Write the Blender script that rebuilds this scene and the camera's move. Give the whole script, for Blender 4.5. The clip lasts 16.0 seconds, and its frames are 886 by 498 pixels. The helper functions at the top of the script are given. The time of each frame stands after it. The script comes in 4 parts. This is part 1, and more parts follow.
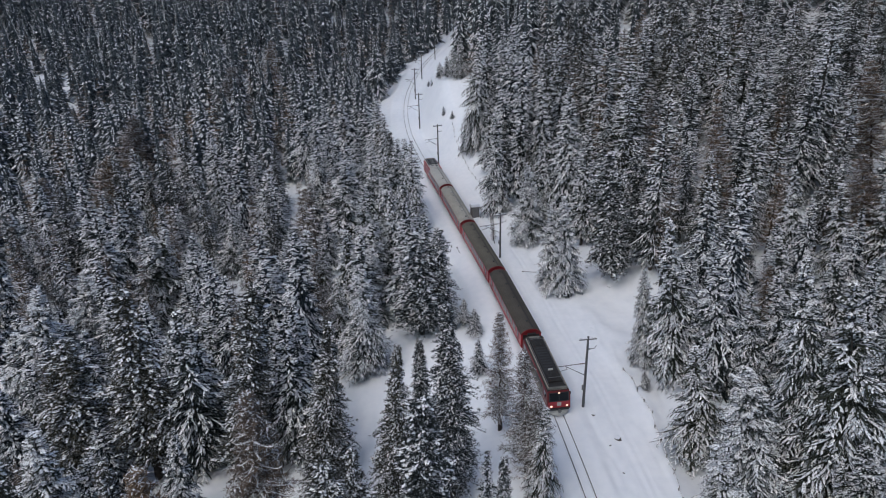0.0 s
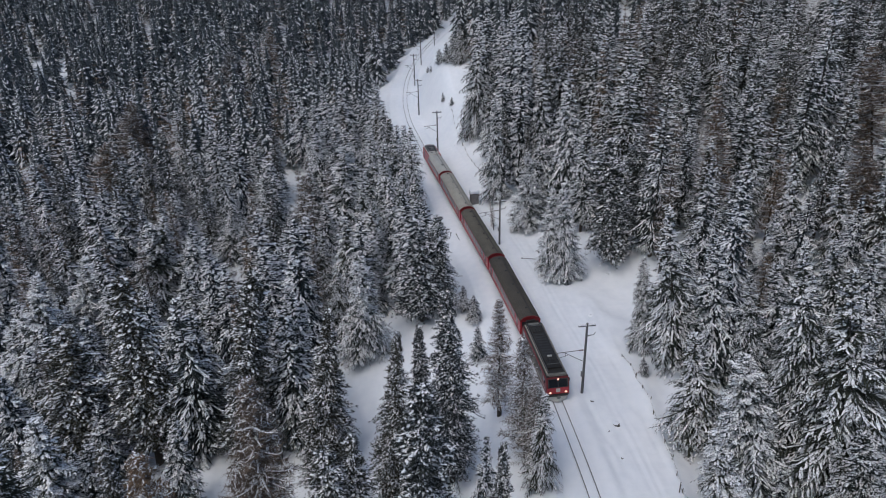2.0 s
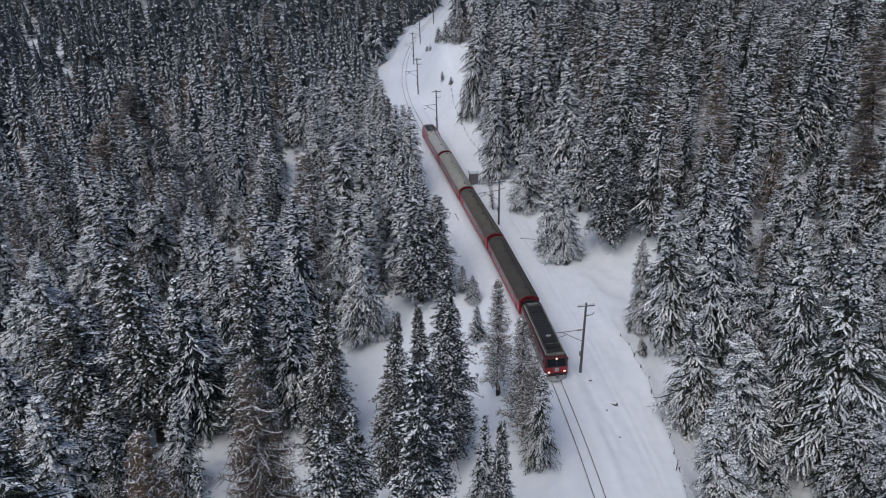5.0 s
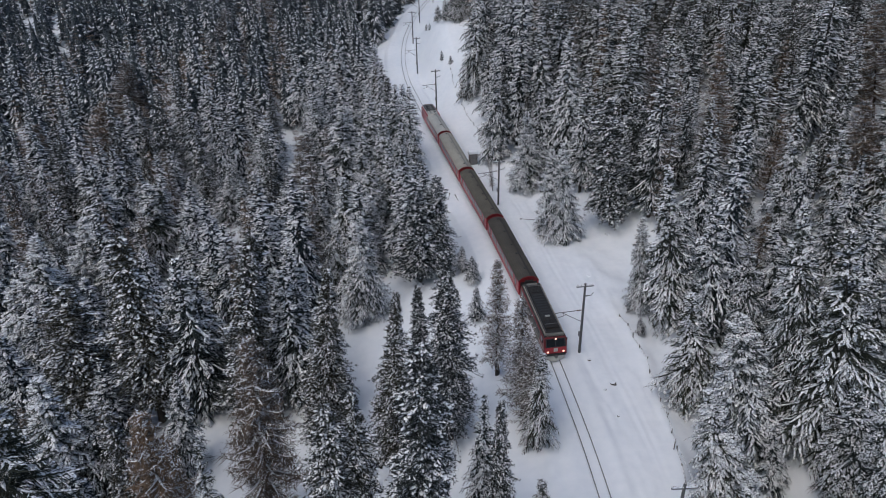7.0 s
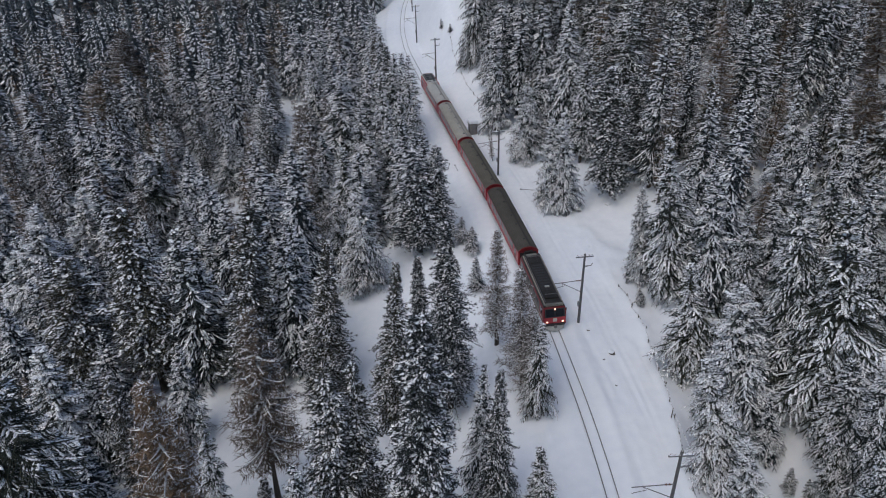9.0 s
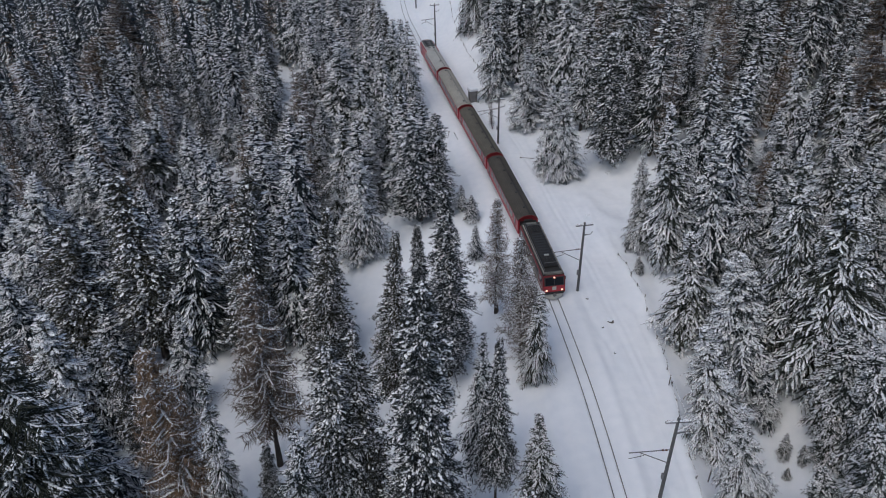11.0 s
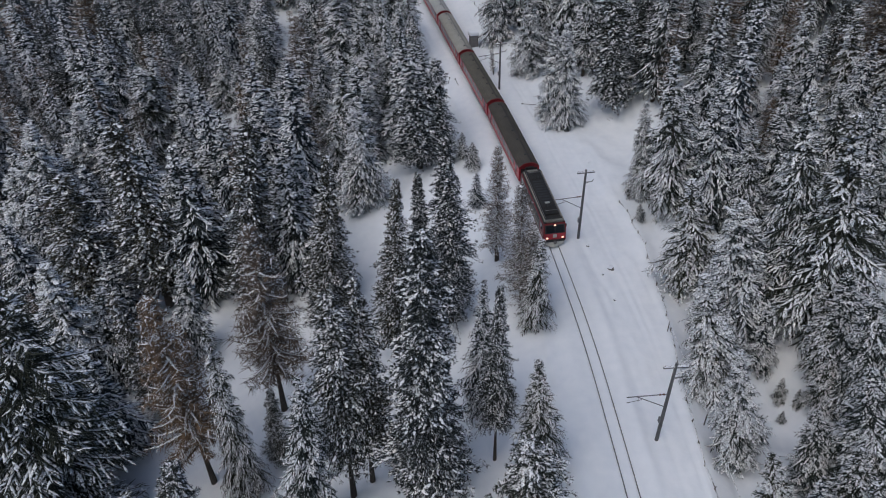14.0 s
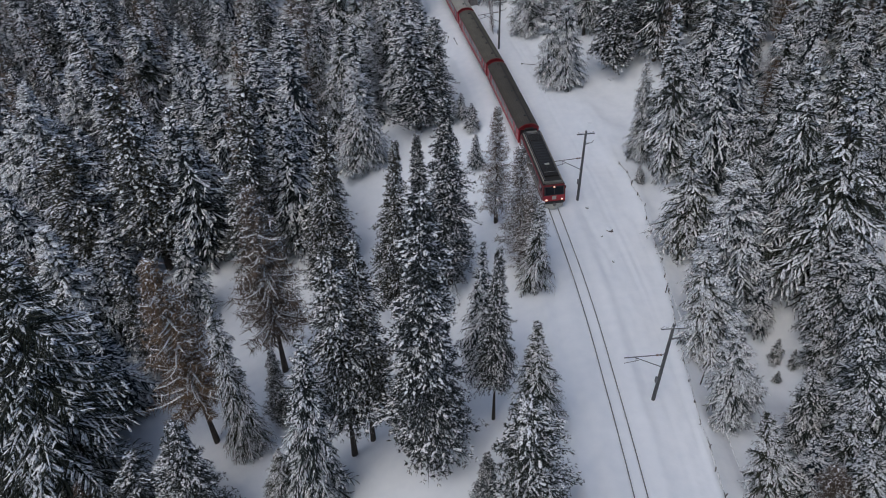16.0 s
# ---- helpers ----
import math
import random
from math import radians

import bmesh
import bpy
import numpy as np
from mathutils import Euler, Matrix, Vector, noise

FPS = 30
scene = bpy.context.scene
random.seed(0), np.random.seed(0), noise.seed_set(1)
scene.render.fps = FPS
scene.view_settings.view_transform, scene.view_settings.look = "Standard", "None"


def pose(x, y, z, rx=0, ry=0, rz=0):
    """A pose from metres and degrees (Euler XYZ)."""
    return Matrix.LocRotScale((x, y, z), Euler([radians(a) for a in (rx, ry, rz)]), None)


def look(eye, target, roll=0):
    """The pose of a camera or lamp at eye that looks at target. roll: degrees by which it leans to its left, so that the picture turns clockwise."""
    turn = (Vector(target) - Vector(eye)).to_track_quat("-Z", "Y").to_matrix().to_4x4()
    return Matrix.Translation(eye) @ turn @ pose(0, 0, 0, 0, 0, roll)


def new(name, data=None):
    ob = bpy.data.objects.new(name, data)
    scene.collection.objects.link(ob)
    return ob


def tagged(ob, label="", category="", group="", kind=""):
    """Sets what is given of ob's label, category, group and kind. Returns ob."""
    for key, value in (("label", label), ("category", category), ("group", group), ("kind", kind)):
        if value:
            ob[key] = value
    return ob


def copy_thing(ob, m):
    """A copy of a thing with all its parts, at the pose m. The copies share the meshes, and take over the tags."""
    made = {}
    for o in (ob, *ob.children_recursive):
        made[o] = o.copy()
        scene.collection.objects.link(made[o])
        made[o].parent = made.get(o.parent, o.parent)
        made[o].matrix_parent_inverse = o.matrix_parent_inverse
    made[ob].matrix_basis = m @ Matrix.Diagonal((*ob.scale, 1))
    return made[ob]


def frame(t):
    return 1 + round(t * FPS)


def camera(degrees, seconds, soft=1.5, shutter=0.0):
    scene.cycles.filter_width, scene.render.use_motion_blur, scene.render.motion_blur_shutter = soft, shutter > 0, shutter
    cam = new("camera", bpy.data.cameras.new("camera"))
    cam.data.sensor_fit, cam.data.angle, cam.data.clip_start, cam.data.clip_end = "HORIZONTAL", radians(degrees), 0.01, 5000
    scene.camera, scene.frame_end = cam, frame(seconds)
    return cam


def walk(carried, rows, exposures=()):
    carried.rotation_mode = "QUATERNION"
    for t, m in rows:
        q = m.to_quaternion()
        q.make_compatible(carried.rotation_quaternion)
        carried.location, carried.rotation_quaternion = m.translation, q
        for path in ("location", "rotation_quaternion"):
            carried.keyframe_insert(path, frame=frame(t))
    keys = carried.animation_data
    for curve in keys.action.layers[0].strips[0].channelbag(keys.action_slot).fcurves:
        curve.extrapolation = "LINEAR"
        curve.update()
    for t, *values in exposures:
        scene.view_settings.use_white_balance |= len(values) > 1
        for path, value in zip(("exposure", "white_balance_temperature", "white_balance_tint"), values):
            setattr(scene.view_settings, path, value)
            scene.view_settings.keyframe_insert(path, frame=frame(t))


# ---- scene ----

# ---- the camera: it hangs still in the air and tilts down ----
cam = camera(63.24, 16.0, soft=1.0)
EYE = (0.0, 0.0, 53.5)
ROWS = [
    (0.0, 64.092, 1.349, -0.655),
    (0.5, 63.813, 1.337, -0.657),
    (1.0, 63.567, 1.312, -0.662),
    (1.5, 63.276, 1.328, -0.687),
    (2.0, 63.042, 1.341, -0.703),
    (2.5, 62.759, 1.330, -0.713),
    (3.0, 62.506, 1.325, -0.723),
    (3.5, 62.227, 1.315, -0.732),
    (4.0, 61.972, 1.305, -0.733),
    (6.5, 60.402, 1.268, -0.776),
    (7.0, 59.907, 1.276, -0.786),
    (7.5, 59.336, 1.285, -0.798),
    (8.0, 58.775, 1.293, -0.813),
    (8.5, 58.127, 1.313, -0.814),
    (9.0, 57.562, 1.304, -0.829),
    (11.5, 54.473, 1.301, -0.864),
    (12.0, 53.878, 1.326, -0.877),
    (12.5, 53.117, 1.351, -0.875),
    (13.0, 52.431, 1.370, -0.878),
    (13.5, 51.643, 1.407, -0.885),
    (14.0, 50.915, 1.427, -0.881),
    (14.5, 50.113, 1.452, -0.894),
    (15.0, 49.418, 1.461, -0.900),
    (15.5, 48.599, 1.455, -0.973),
    (16.0, 47.888, 1.459, -1.000),
]
walk(cam, [(t, pose(*EYE, rx, ry, rz)) for t, rx, ry, rz in ROWS], [(0.0, -0.01, 6030, 6.5), (7.0, -0.09, 6030, 6.5), (12.5, -0.16, 6030, 6.5), (16.0, -0.24, 6030, 6.5)])

# ---- light: a winter sky under thin, even cloud ----
world = bpy.data.worlds.new("winter_sky")
scene.world = world
world.use_nodes = True
wn, wl = world.node_tree.nodes, world.node_tree.links
sky = wn.new("ShaderNodeTexSky")
sky.sky_type, sky.sun_disc = "NISHITA", False
sky.sun_elevation, sky.sun_rotation = radians(59), radians(-141)
sky.air_density, sky.dust_density, sky.ozone_density = 1.0, 4.0, 1.0
cloud = wn.new("ShaderNodeHueSaturation")
cloud.inputs["Saturation"].default_value = 1.15
wl.new(sky.outputs[0], cloud.inputs["Color"])
wl.new(cloud.outputs[0], wn["Background"].inputs["Color"])
wn["Background"].inputs["Strength"].default_value = 0.119
sun = new("sun", bpy.data.lights.new("sun", "SUN"))
sun.data.energy, sun.data.angle, sun.data.color = 0.55, radians(60), (1.0, 0.97, 0.94)
sun.matrix_world = look((-34, -42, 92), (0, 0, 0))

# ---- materials ----
def material(name, base=(0.5, 0.5, 0.5), rough_=0.7, metal=0.0):
    m = bpy.data.materials.new(name)
    m.use_nodes = True
    b = m.node_tree.nodes["Principled BSDF"]
    b.inputs["Base Color"].default_value = (*base, 1)
    b.inputs["Roughness"].default_value, b.inputs["Metallic"].default_value = rough_, metal
    return m, m.node_tree.nodes, m.node_tree.links, b


def noise_tex(n, l, scale, detail=4.0, coords="Object", stretch=None):
    tc = n.new("ShaderNodeTexCoord")
    t = n.new("ShaderNodeTexNoise")
    t.inputs["Scale"].default_value, t.inputs["Detail"].default_value = scale, detail
    if stretch:
        mp = n.new("ShaderNodeMapping")
        mp.inputs["Scale"].default_value = stretch
        l.new(tc.outputs[coords], mp.inputs["Vector"])
        l.new(mp.outputs[0], t.inputs["Vector"])
    else:
        l.new(tc.outputs[coords], t.inputs["Vector"])
    return t.outputs["Fac"]


def ramp(n, l, fac, *stops):
    r = n.new("ShaderNodeValToRGB")
    while len(r.color_ramp.elements) < len(stops):
        r.color_ramp.elements.new(0.5)
    for e, (p, c) in zip(r.color_ramp.elements, stops):
        e.position, e.color = p, (*c, 1)
    l.new(fac, r.inputs["Fac"])
    return r.outputs["Color"]


def mix(n, l, fac, a, b, mode="MIX"):
    x = n.new("ShaderNodeMix")
    x.data_type, x.blend_type = "RGBA", mode
    for value, socket in ((fac, x.inputs[0]), (a, x.inputs[6]), (b, x.inputs[7])):
        if isinstance(value, (int, float)):
            socket.default_value = value
        elif isinstance(value, tuple):
            socket.default_value = (*value, 1)
        else:
            l.new(value, socket)
    return x.outputs[2]


def bump(n, l, b, fac, strength, distance):
    u = n.new("ShaderNodeBump")
    u.inputs["Strength"].default_value, u.inputs["Distance"].default_value = strength, distance
    l.new(fac, u.inputs["Height"])
    l.new(u.outputs[0], b.inputs["Normal"])


def two_scale(name, dark, light, coarse, fine, rough_=0.7, metal=0.0, relief=0.0, stretch=None):
    """A surface with stains and a finer grain."""
    m, n, l, b = material(name, light, rough_, metal)
    a = ramp(n, l, noise_tex(n, l, coarse, 5, stretch=stretch), (0.3, dark), (0.7, light))
    f = noise_tex(n, l, fine, 3, stretch=stretch)
    c = mix(n, l, 0.5, a, ramp(n, l, f, (0.3, dark), (0.7, light)))
    l.new(c, b.inputs["Base Color"])
    if relief:
        bump(n, l, b, f, 0.6, relief)
    return m


# settled snow on the ground: drifts, wind crust and fine grain
SNOW, n, l, b = material("ground_snow", (0.8, 0.82, 0.85), 0.65)
drift = noise_tex(n, l, 0.09, 6)
crust = noise_tex(n, l, 0.9, 5)
l.new(mix(n, l, 0.35, ramp(n, l, drift, (0.3, (0.76, 0.795, 0.84)), (0.7, (0.86, 0.88, 0.91))),
          ramp(n, l, crust, (0.3, (0.74, 0.775, 0.82)), (0.65, (0.88, 0.895, 0.92)))), b.inputs["Base Color"])
bump(n, l, b, crust, 0.35, 0.10)

# loose snow lying on branches, with twigs showing through it
LOAD, n, l, b = material("branch_snow", (0.8, 0.82, 0.86), 0.7)
geo = n.new("ShaderNodeNewGeometry")
own = ramp(n, l, geo.outputs["Random Per Island"], (0.0, (0.78, 0.80, 0.83)), (0.5, (0.87, 0.88, 0.905)), (1.0, (0.93, 0.935, 0.945)))
holes = noise_tex(n, l, 11.0, 6)
l.new(mix(n, l, ramp(n, l, holes, (0.38, (1, 1, 1)), (0.47, (0, 0, 0))), own, (0.055, 0.058, 0.048)), b.inputs["Base Color"])
bump(n, l, b, holes, 0.5, 0.06)


def needles(name, dark, light, dust, spread=0.52):
    """Needles, dark and dull, with hoar frost in patches."""
    m, n, l, b = material(name, light, 0.8)
    geo = n.new("ShaderNodeNewGeometry")
    info = n.new("ShaderNodeObjectInfo")
    own = ramp(n, l, geo.outputs["Random Per Island"], (0.0, dark), (1.0, light))
    hue = ramp(n, l, info.outputs["Random"], (0.0, (0.75, 0.85, 1.0)), (0.5, (1.0, 1.0, 0.95)), (1.0, (1.25, 1.1, 0.85)))
    own = mix(n, l, 1.0, own, hue, "MULTIPLY")
    speck = noise_tex(n, l, 9.5, 5)
    fac = ramp(n, l, speck, (spread, (0, 0, 0)), (spread + 0.06, (dust, dust, dust)))
    l.new(mix(n, l, fac, own, (0.66, 0.69, 0.74)), b.inputs["Base Color"])
    b.inputs["Specular IOR Level"].default_value = 0.2
    bump(n, l, b, speck, 0.6, 0.08)
    return m


SPRUCE = needles("spruce_needles", (0.014, 0.019, 0.016), (0.034, 0.040, 0.034), 0.31, 0.60)
SPRUCE_RIMED = needles("rimed_spruce_needles", (0.015, 0.02, 0.016), (0.04, 0.046, 0.04), 0.5, 0.56)
# farther needles are bluer: aerial haze is tinted into their colour
SPRUCE_FAR = needles("far_spruce_needles", (0.010, 0.016, 0.019), (0.022, 0.030, 0.034), 0.15, 0.62)
SPRUCE_HAZED = needles("haze_blue_spruce_needles_with_hoar", (0.011, 0.018, 0.025), (0.029, 0.043, 0.055), 0.28, 0.52)
TWIG_RIMED = needles("rimed_larch_twigs", (0.05, 0.039, 0.033), (0.13, 0.10, 0.086), 0.4, 0.56)
PINE = needles("pine_needles", (0.018, 0.022, 0.018), (0.049, 0.049, 0.040), 0.50, 0.545)
TWIG = needles("larch_twigs", (0.075, 0.054, 0.041), (0.17, 0.127, 0.097), 0.06)
BARK = two_scale("bark", (0.022, 0.018, 0.015), (0.075, 0.062, 0.052), 1.5, 14, 0.9, relief=0.02, stretch=(3, 3, 0.6))
STEEL = two_scale("rail_steel", (0.13, 0.12, 0.115), (0.30, 0.29, 0.285), 0.8, 9, 0.5, 0.4)
POLE = two_scale("weathered_pole", (0.055, 0.058, 0.06), (0.13, 0.13, 0.13), 1.2, 12, 0.75, relief=0.004, stretch=(4, 4, 0.5))
IRON = two_scale("galvanised_iron", (0.12, 0.12, 0.125), (0.24, 0.24, 0.25), 3, 20, 0.55, 0.5)
CERAMIC = two_scale("brown_insulator", (0.10, 0.05, 0.03), (0.17, 0.09, 0.06), 4, 20, 0.25)
RED = two_scale("red_paint", (0.26, 0.013, 0.022), (0.40, 0.024, 0.036), 0.6, 8, 0.38)
RED_DULL = two_scale("dull_red_paint", (0.11, 0.009, 0.012), (0.20, 0.014, 0.019), 0.8, 8, 0.5)
ROOF_BLACK = two_scale("black_roof", (0.010, 0.009, 0.008), (0.034, 0.031, 0.027), 0.6, 6, 0.7)
ROOF_PALE = two_scale("pale_frosted_roof", (0.32, 0.32, 0.30), (0.50, 0.50, 0.465), 0.5, 6, 0.7)
ROOF_DARK = two_scale("sooty_roof", (0.034, 0.030, 0.024), (0.085, 0.075, 0.058), 0.5, 6, 0.75)
ROOF_MID = two_scale("brown_grey_roof", (0.060, 0.054, 0.041), (0.135, 0.122, 0.094), 0.5, 6, 0.75)
ROOF_LIGHT = two_scale("frosted_grey_roof", (0.23, 0.222, 0.19), (0.40, 0.385, 0.335), 0.5, 6, 0.7)
FROST = two_scale("frosted_pale_roof", (0.34, 0.34, 0.31), (0.50, 0.50, 0.46), 0.5, 6, 0.7)
GRIME = two_scale("grey_green_frosted_grime", (0.075, 0.073, 0.062), (0.22, 0.215, 0.19), 0.9, 7, 0.8)
BLACK = two_scale("black_fittings", (0.012, 0.012, 0.013), (0.035, 0.035, 0.035), 2, 12, 0.6)
GREY = two_scale("grey_fittings", (0.12, 0.12, 0.12), (0.24, 0.24, 0.235), 2, 12, 0.6, 0.3)
BRASS = two_scale("pale_stripe", (0.34, 0.31, 0.24), (0.48, 0.44, 0.36), 2, 12, 0.5)
GLASS, n, l, b = material("dark_window_glass", (0.015, 0.018, 0.022), 0.08)
LAMP, n, l, b = material("lit_headlamp", (1.0, 0.8, 0.7), 0.3)
b.inputs["Emission Color"].default_value, b.inputs["Emission Strength"].default_value = (1.0, 0.40, 0.24, 1), 2.2
HUT_WALL = two_scale("grey_boards", (0.13, 0.125, 0.12), (0.25, 0.24, 0.23), 1.5, 14, 0.85, relief=0.006, stretch=(6, 6, 0.4))
STONE = two_scale("bare_stone", (0.05, 0.048, 0.046), (0.14, 0.13, 0.125), 3, 15, 0.9, relief=0.01)
WOOD = two_scale("grey_fence_wood", (0.07, 0.062, 0.055), (0.17, 0.155, 0.14), 2, 15, 0.9)
# ---- the lie of the land: x to the right, y along the line, z = 0 at the rail head ----
LINE_Y = [-160, 0, 32, 50, 58, 70, 82, 98, 108, 120, 130, 140, 176, 193, 209, 222, 248, 268, 289, 314, 345, 420]
LINE_X = [15.8, 15.3, 14.95, 14.3, 13.6, 12.35, 10.6, 7.8, 5.7, 3.3, 1.5, -0.9, -7.6, -9.3, -9.75, -9.5, -7.5, -4.4, 0.0, 6.2, 16.0, 44.0]
FINE_Y = np.arange(-160.0, 421.0, 1.0)
FINE_X = np.convolve(np.pad(np.interp(FINE_Y, LINE_Y, LINE_X), 6, mode="edge"), np.ones(13) / 13, mode="valid")


def centre(y):
    """Where the middle of the track lies, across, at y."""
    return np.interp(y, FINE_Y, FINE_X)


def soft(v, w=2.0):
    """A ramp with a rounded foot."""
    return w * np.logaddexp(0.0, np.asarray(v, float) / w)


def step(v):
    v = np.clip(v, 0.0, 1.0)
    return v * v * (3 - 2 * v)


def hashed(i, j, k):
    n = np.sin(i * 127.1 + j * 311.7 + k * 74.7) * 43758.5453
    return n - np.floor(n)


def rough(x, y, k=0):
    """Smooth value noise, -1 to 1."""
    i, j = np.floor(x), np.floor(y)
    u, v = step(x - i), step(y - j)
    a = hashed(i, j, k) * (1 - u) + hashed(i + 1, j, k) * u
    b = hashed(i, j + 1, k) * (1 - u) + hashed(i + 1, j + 1, k) * u
    return 2 * (a * (1 - v) + b * v) - 1


def height(x, y):
    """Height of the snow at (x, y), but for the finest relief of the line."""
    x, y = np.asarray(x, float), np.asarray(y, float)
    s = x - centre(y)
    bench = np.interp(y, [-50, 72, 84, 97, 112, 126, 140], [11, 11, 16.5, 17, 10.5, 7, 6.5])
    right = 150 * (1 - np.exp(-0.32 * soft(s - bench) / 150))
    bank = np.interp(y, [128, 145, 162, 182, 200, 214, 226, 240], [0, 1.5, 4.5, 10, 12, 9, 3, 0.5]) * step((s - 2.6) / 8.6)
    left = -23 * (1 - np.exp(-0.36 * soft(-s - 5.0) / 23))
    back = 0.30 * soft(y - 335, 12.0) * step((s + 70) / 60) + 0.17 * soft(y - 165, 20.0) * step((-s - 10) / 50)
    away = step((np.abs(s - 3) - 5.5) / 9.0)
    wave = 1.1 * rough(x / 17, y / 17, 1) + 0.45 * rough(x / 6.5, y / 6.5, 2) + 0.12 * rough(x / 2.3, y / 2.3, 3)
    gully = 3.0 * np.exp(-(((x - 30.5) / 4.2) ** 2) - ((y - 42.0) / 10.0) ** 2)
    return right + bank + left + back + away * wave - gully


def mesh_of(name, verts, faces, mats, index=None, smooth=False):
    me = bpy.data.meshes.new(name)
    verts, faces = np.asarray(verts, np.float32), np.asarray(faces, np.int32)
    k = faces.shape[1]
    me.vertices.add(len(verts))
    me.vertices.foreach_set("co", verts.ravel())
    me.loops.add(faces.size)
    me.loops.foreach_set("vertex_index", faces.ravel())
    me.polygons.add(len(faces))
    me.polygons.foreach_set("loop_start", np.arange(0, faces.size, k, dtype=np.int32))
    for m in mats:
        me.materials.append(m)
    if index is not None:
        me.polygons.foreach_set("material_index", np.asarray(index, np.int32))
    me.polygons.foreach_set("use_smooth", np.full(len(faces), smooth))
    me.update(calc_edges=True)
    me.validate()
    return me


# ---- the ground: one sheet of snow, finest along the line, out to the horizon ----
def stretch_out(first, last, start, factor):
    out, v, w = [], first, start
    while v < last:
        out.append(v)
        v, w = v + w, w * factor
    return out + [last]


across = [-v for v in stretch_out(12, 2600, 0.7, 1.045)[::-1]] + list(np.arange(-11.5, -1.0, 0.5)) + list(np.arange(-1.0, 1.01, 0.1))
across += list(np.arange(1.2, 13.0, 0.2)) + stretch_out(13.0, 2600, 0.7, 1.045)
along = [-v for v in stretch_out(20, 2400, 2.0, 1.12)[::-1]] + list(np.arange(-18, 10, 2.0)) + list(np.arange(10, 130, 0.75))
along += list(np.arange(130, 250, 1.0)) + stretch_out(250, 4200, 1.6, 1.035)
S, Y = np.meshgrid(np.array(across), np.array(along))
X = centre(Y) + S
Z = height(X, Y)
beside = step((250 - np.abs(Y - 60)) / 60)
# two rail grooves, the lower snow between them, ski and sledge tracks beside the line
for side in (-0.535, 0.535):
    Z -= 0.07 * np.exp(-((S - side) / 0.10) ** 2)
Z -= 0.05 * step((0.95 - np.abs(S)) / 0.4)
for at, deep, wide, k in ((3.3, 0.05, 0.22, 11), (4.1, 0.045, 0.22, 12), (5.9, 0.09, 0.2, 13), (6.6, 0.07, 0.2, 14), (8.6, 0.06, 0.22, 15)):
    Z -= beside * deep * np.exp(-((S - at - 0.35 * rough(Y / 14, Y * 0, k)) / wide) ** 2) * (0.6 + 0.4 * rough(Y / 5, Y * 0, k + 5))
Z += 0.22 * np.exp(-((S + 2.1) / 0.7) ** 2) + 0.16 * np.exp(-((S - 2.2) / 0.55) ** 2)
Z += 0.10 * rough(X / 3.0, Y / 4.5, 9) * step((np.abs(S) - 1.2) / 1.5) + 0.05 * rough(X / 1.1, Y / 1.1, 7) * step((np.abs(S) - 1.2) / 1.5) + 0.035 * rough(X / 0.6, Y / 2.5, 8) * step((np.abs(S) - 1.0) / 1.5)
Z += step((np.abs(S) - 5.0) / 4.0) * (0.30 * rough(X / 4.2, Y / 5.5, 41) + 0.16 * rough(X / 1.9, Y / 2.3, 42))
Z += beside * (0.16 * np.exp(-((S + 4.3) / 0.55) ** 2) - 0.32 * step((-S - 4.5) / 0.9))
# the fence line stands on a low ridge with a scoured hollow behind it
fy = step((Y + 20) / 30) * step((80 - Y) / 10)
FENCE_S = np.interp(along, [0, 30, 42, 54, 65, 73, 80], [6.0, 6.4, 7.1, 8.9, 10.1, 10.4, 9.9])
RS = S - FENCE_S[:, None]
Z += fy * (0.26 * np.exp(-(RS / 0.8) ** 2) - 0.6 * np.exp(-((RS - 2.7) / 1.5) ** 2))
# a trodden trail that leads away from the mast
TRAIL = np.interp(Y, [52, 58, 63, 66.5], [18.6, 17.6, 16.7, 16.0])
Z -= 0.13 * step((Y - 52) / 3) * step((67 - Y) / 2) * np.exp(-((X - TRAIL - 0.3 * rough(Y / 2.2, Y * 0, 51)) / 0.32) ** 2) * (0.7 + 0.5 * rough(X / 0.7, Y / 0.8, 52))
nx, ny = len(across), len(along)
quad = (np.arange(nx - 1)[None, :] + nx * np.arange(ny - 1)[:, None]).ravel()
ground = new("ground", mesh_of("ground", np.stack([X.ravel(), Y.ravel(), Z.ravel()], 1), np.stack([quad, quad + 1, quad + nx + 1, quad + nx], 1), [SNOW], smooth=True))
tagged(ground, "deep snow over a wooded mountainside with a level bench", "ground", kind="structure")


def part(name, bm, mat, parent=None, label="", at=None):
    me = bpy.data.meshes.new(name)
    bm.to_mesh(me)
    bm.free()
    me.materials.append(mat)
    ob = new(name, me)
    if at is not None:
        ob.matrix_basis = at
    if parent is not None:
        ob.parent = parent
    return tagged(ob, label)


def box(bm, x0, x1, y0, y1, z0, z1, bevel=0.0):
    r = bmesh.ops.create_cube(bm, size=1.0, matrix=Matrix.Translation(((x0 + x1) / 2, (y0 + y1) / 2, (z0 + z1) / 2)) @ Matrix.Diagonal((x1 - x0, y1 - y0, z1 - z0, 1)))
    if bevel:
        edges = list({e for v in r["verts"] for e in v.link_edges})
        bmesh.ops.bevel(bm, geom=edges, offset=bevel, segments=2, affect="EDGES", profile=0.6)
    return bm


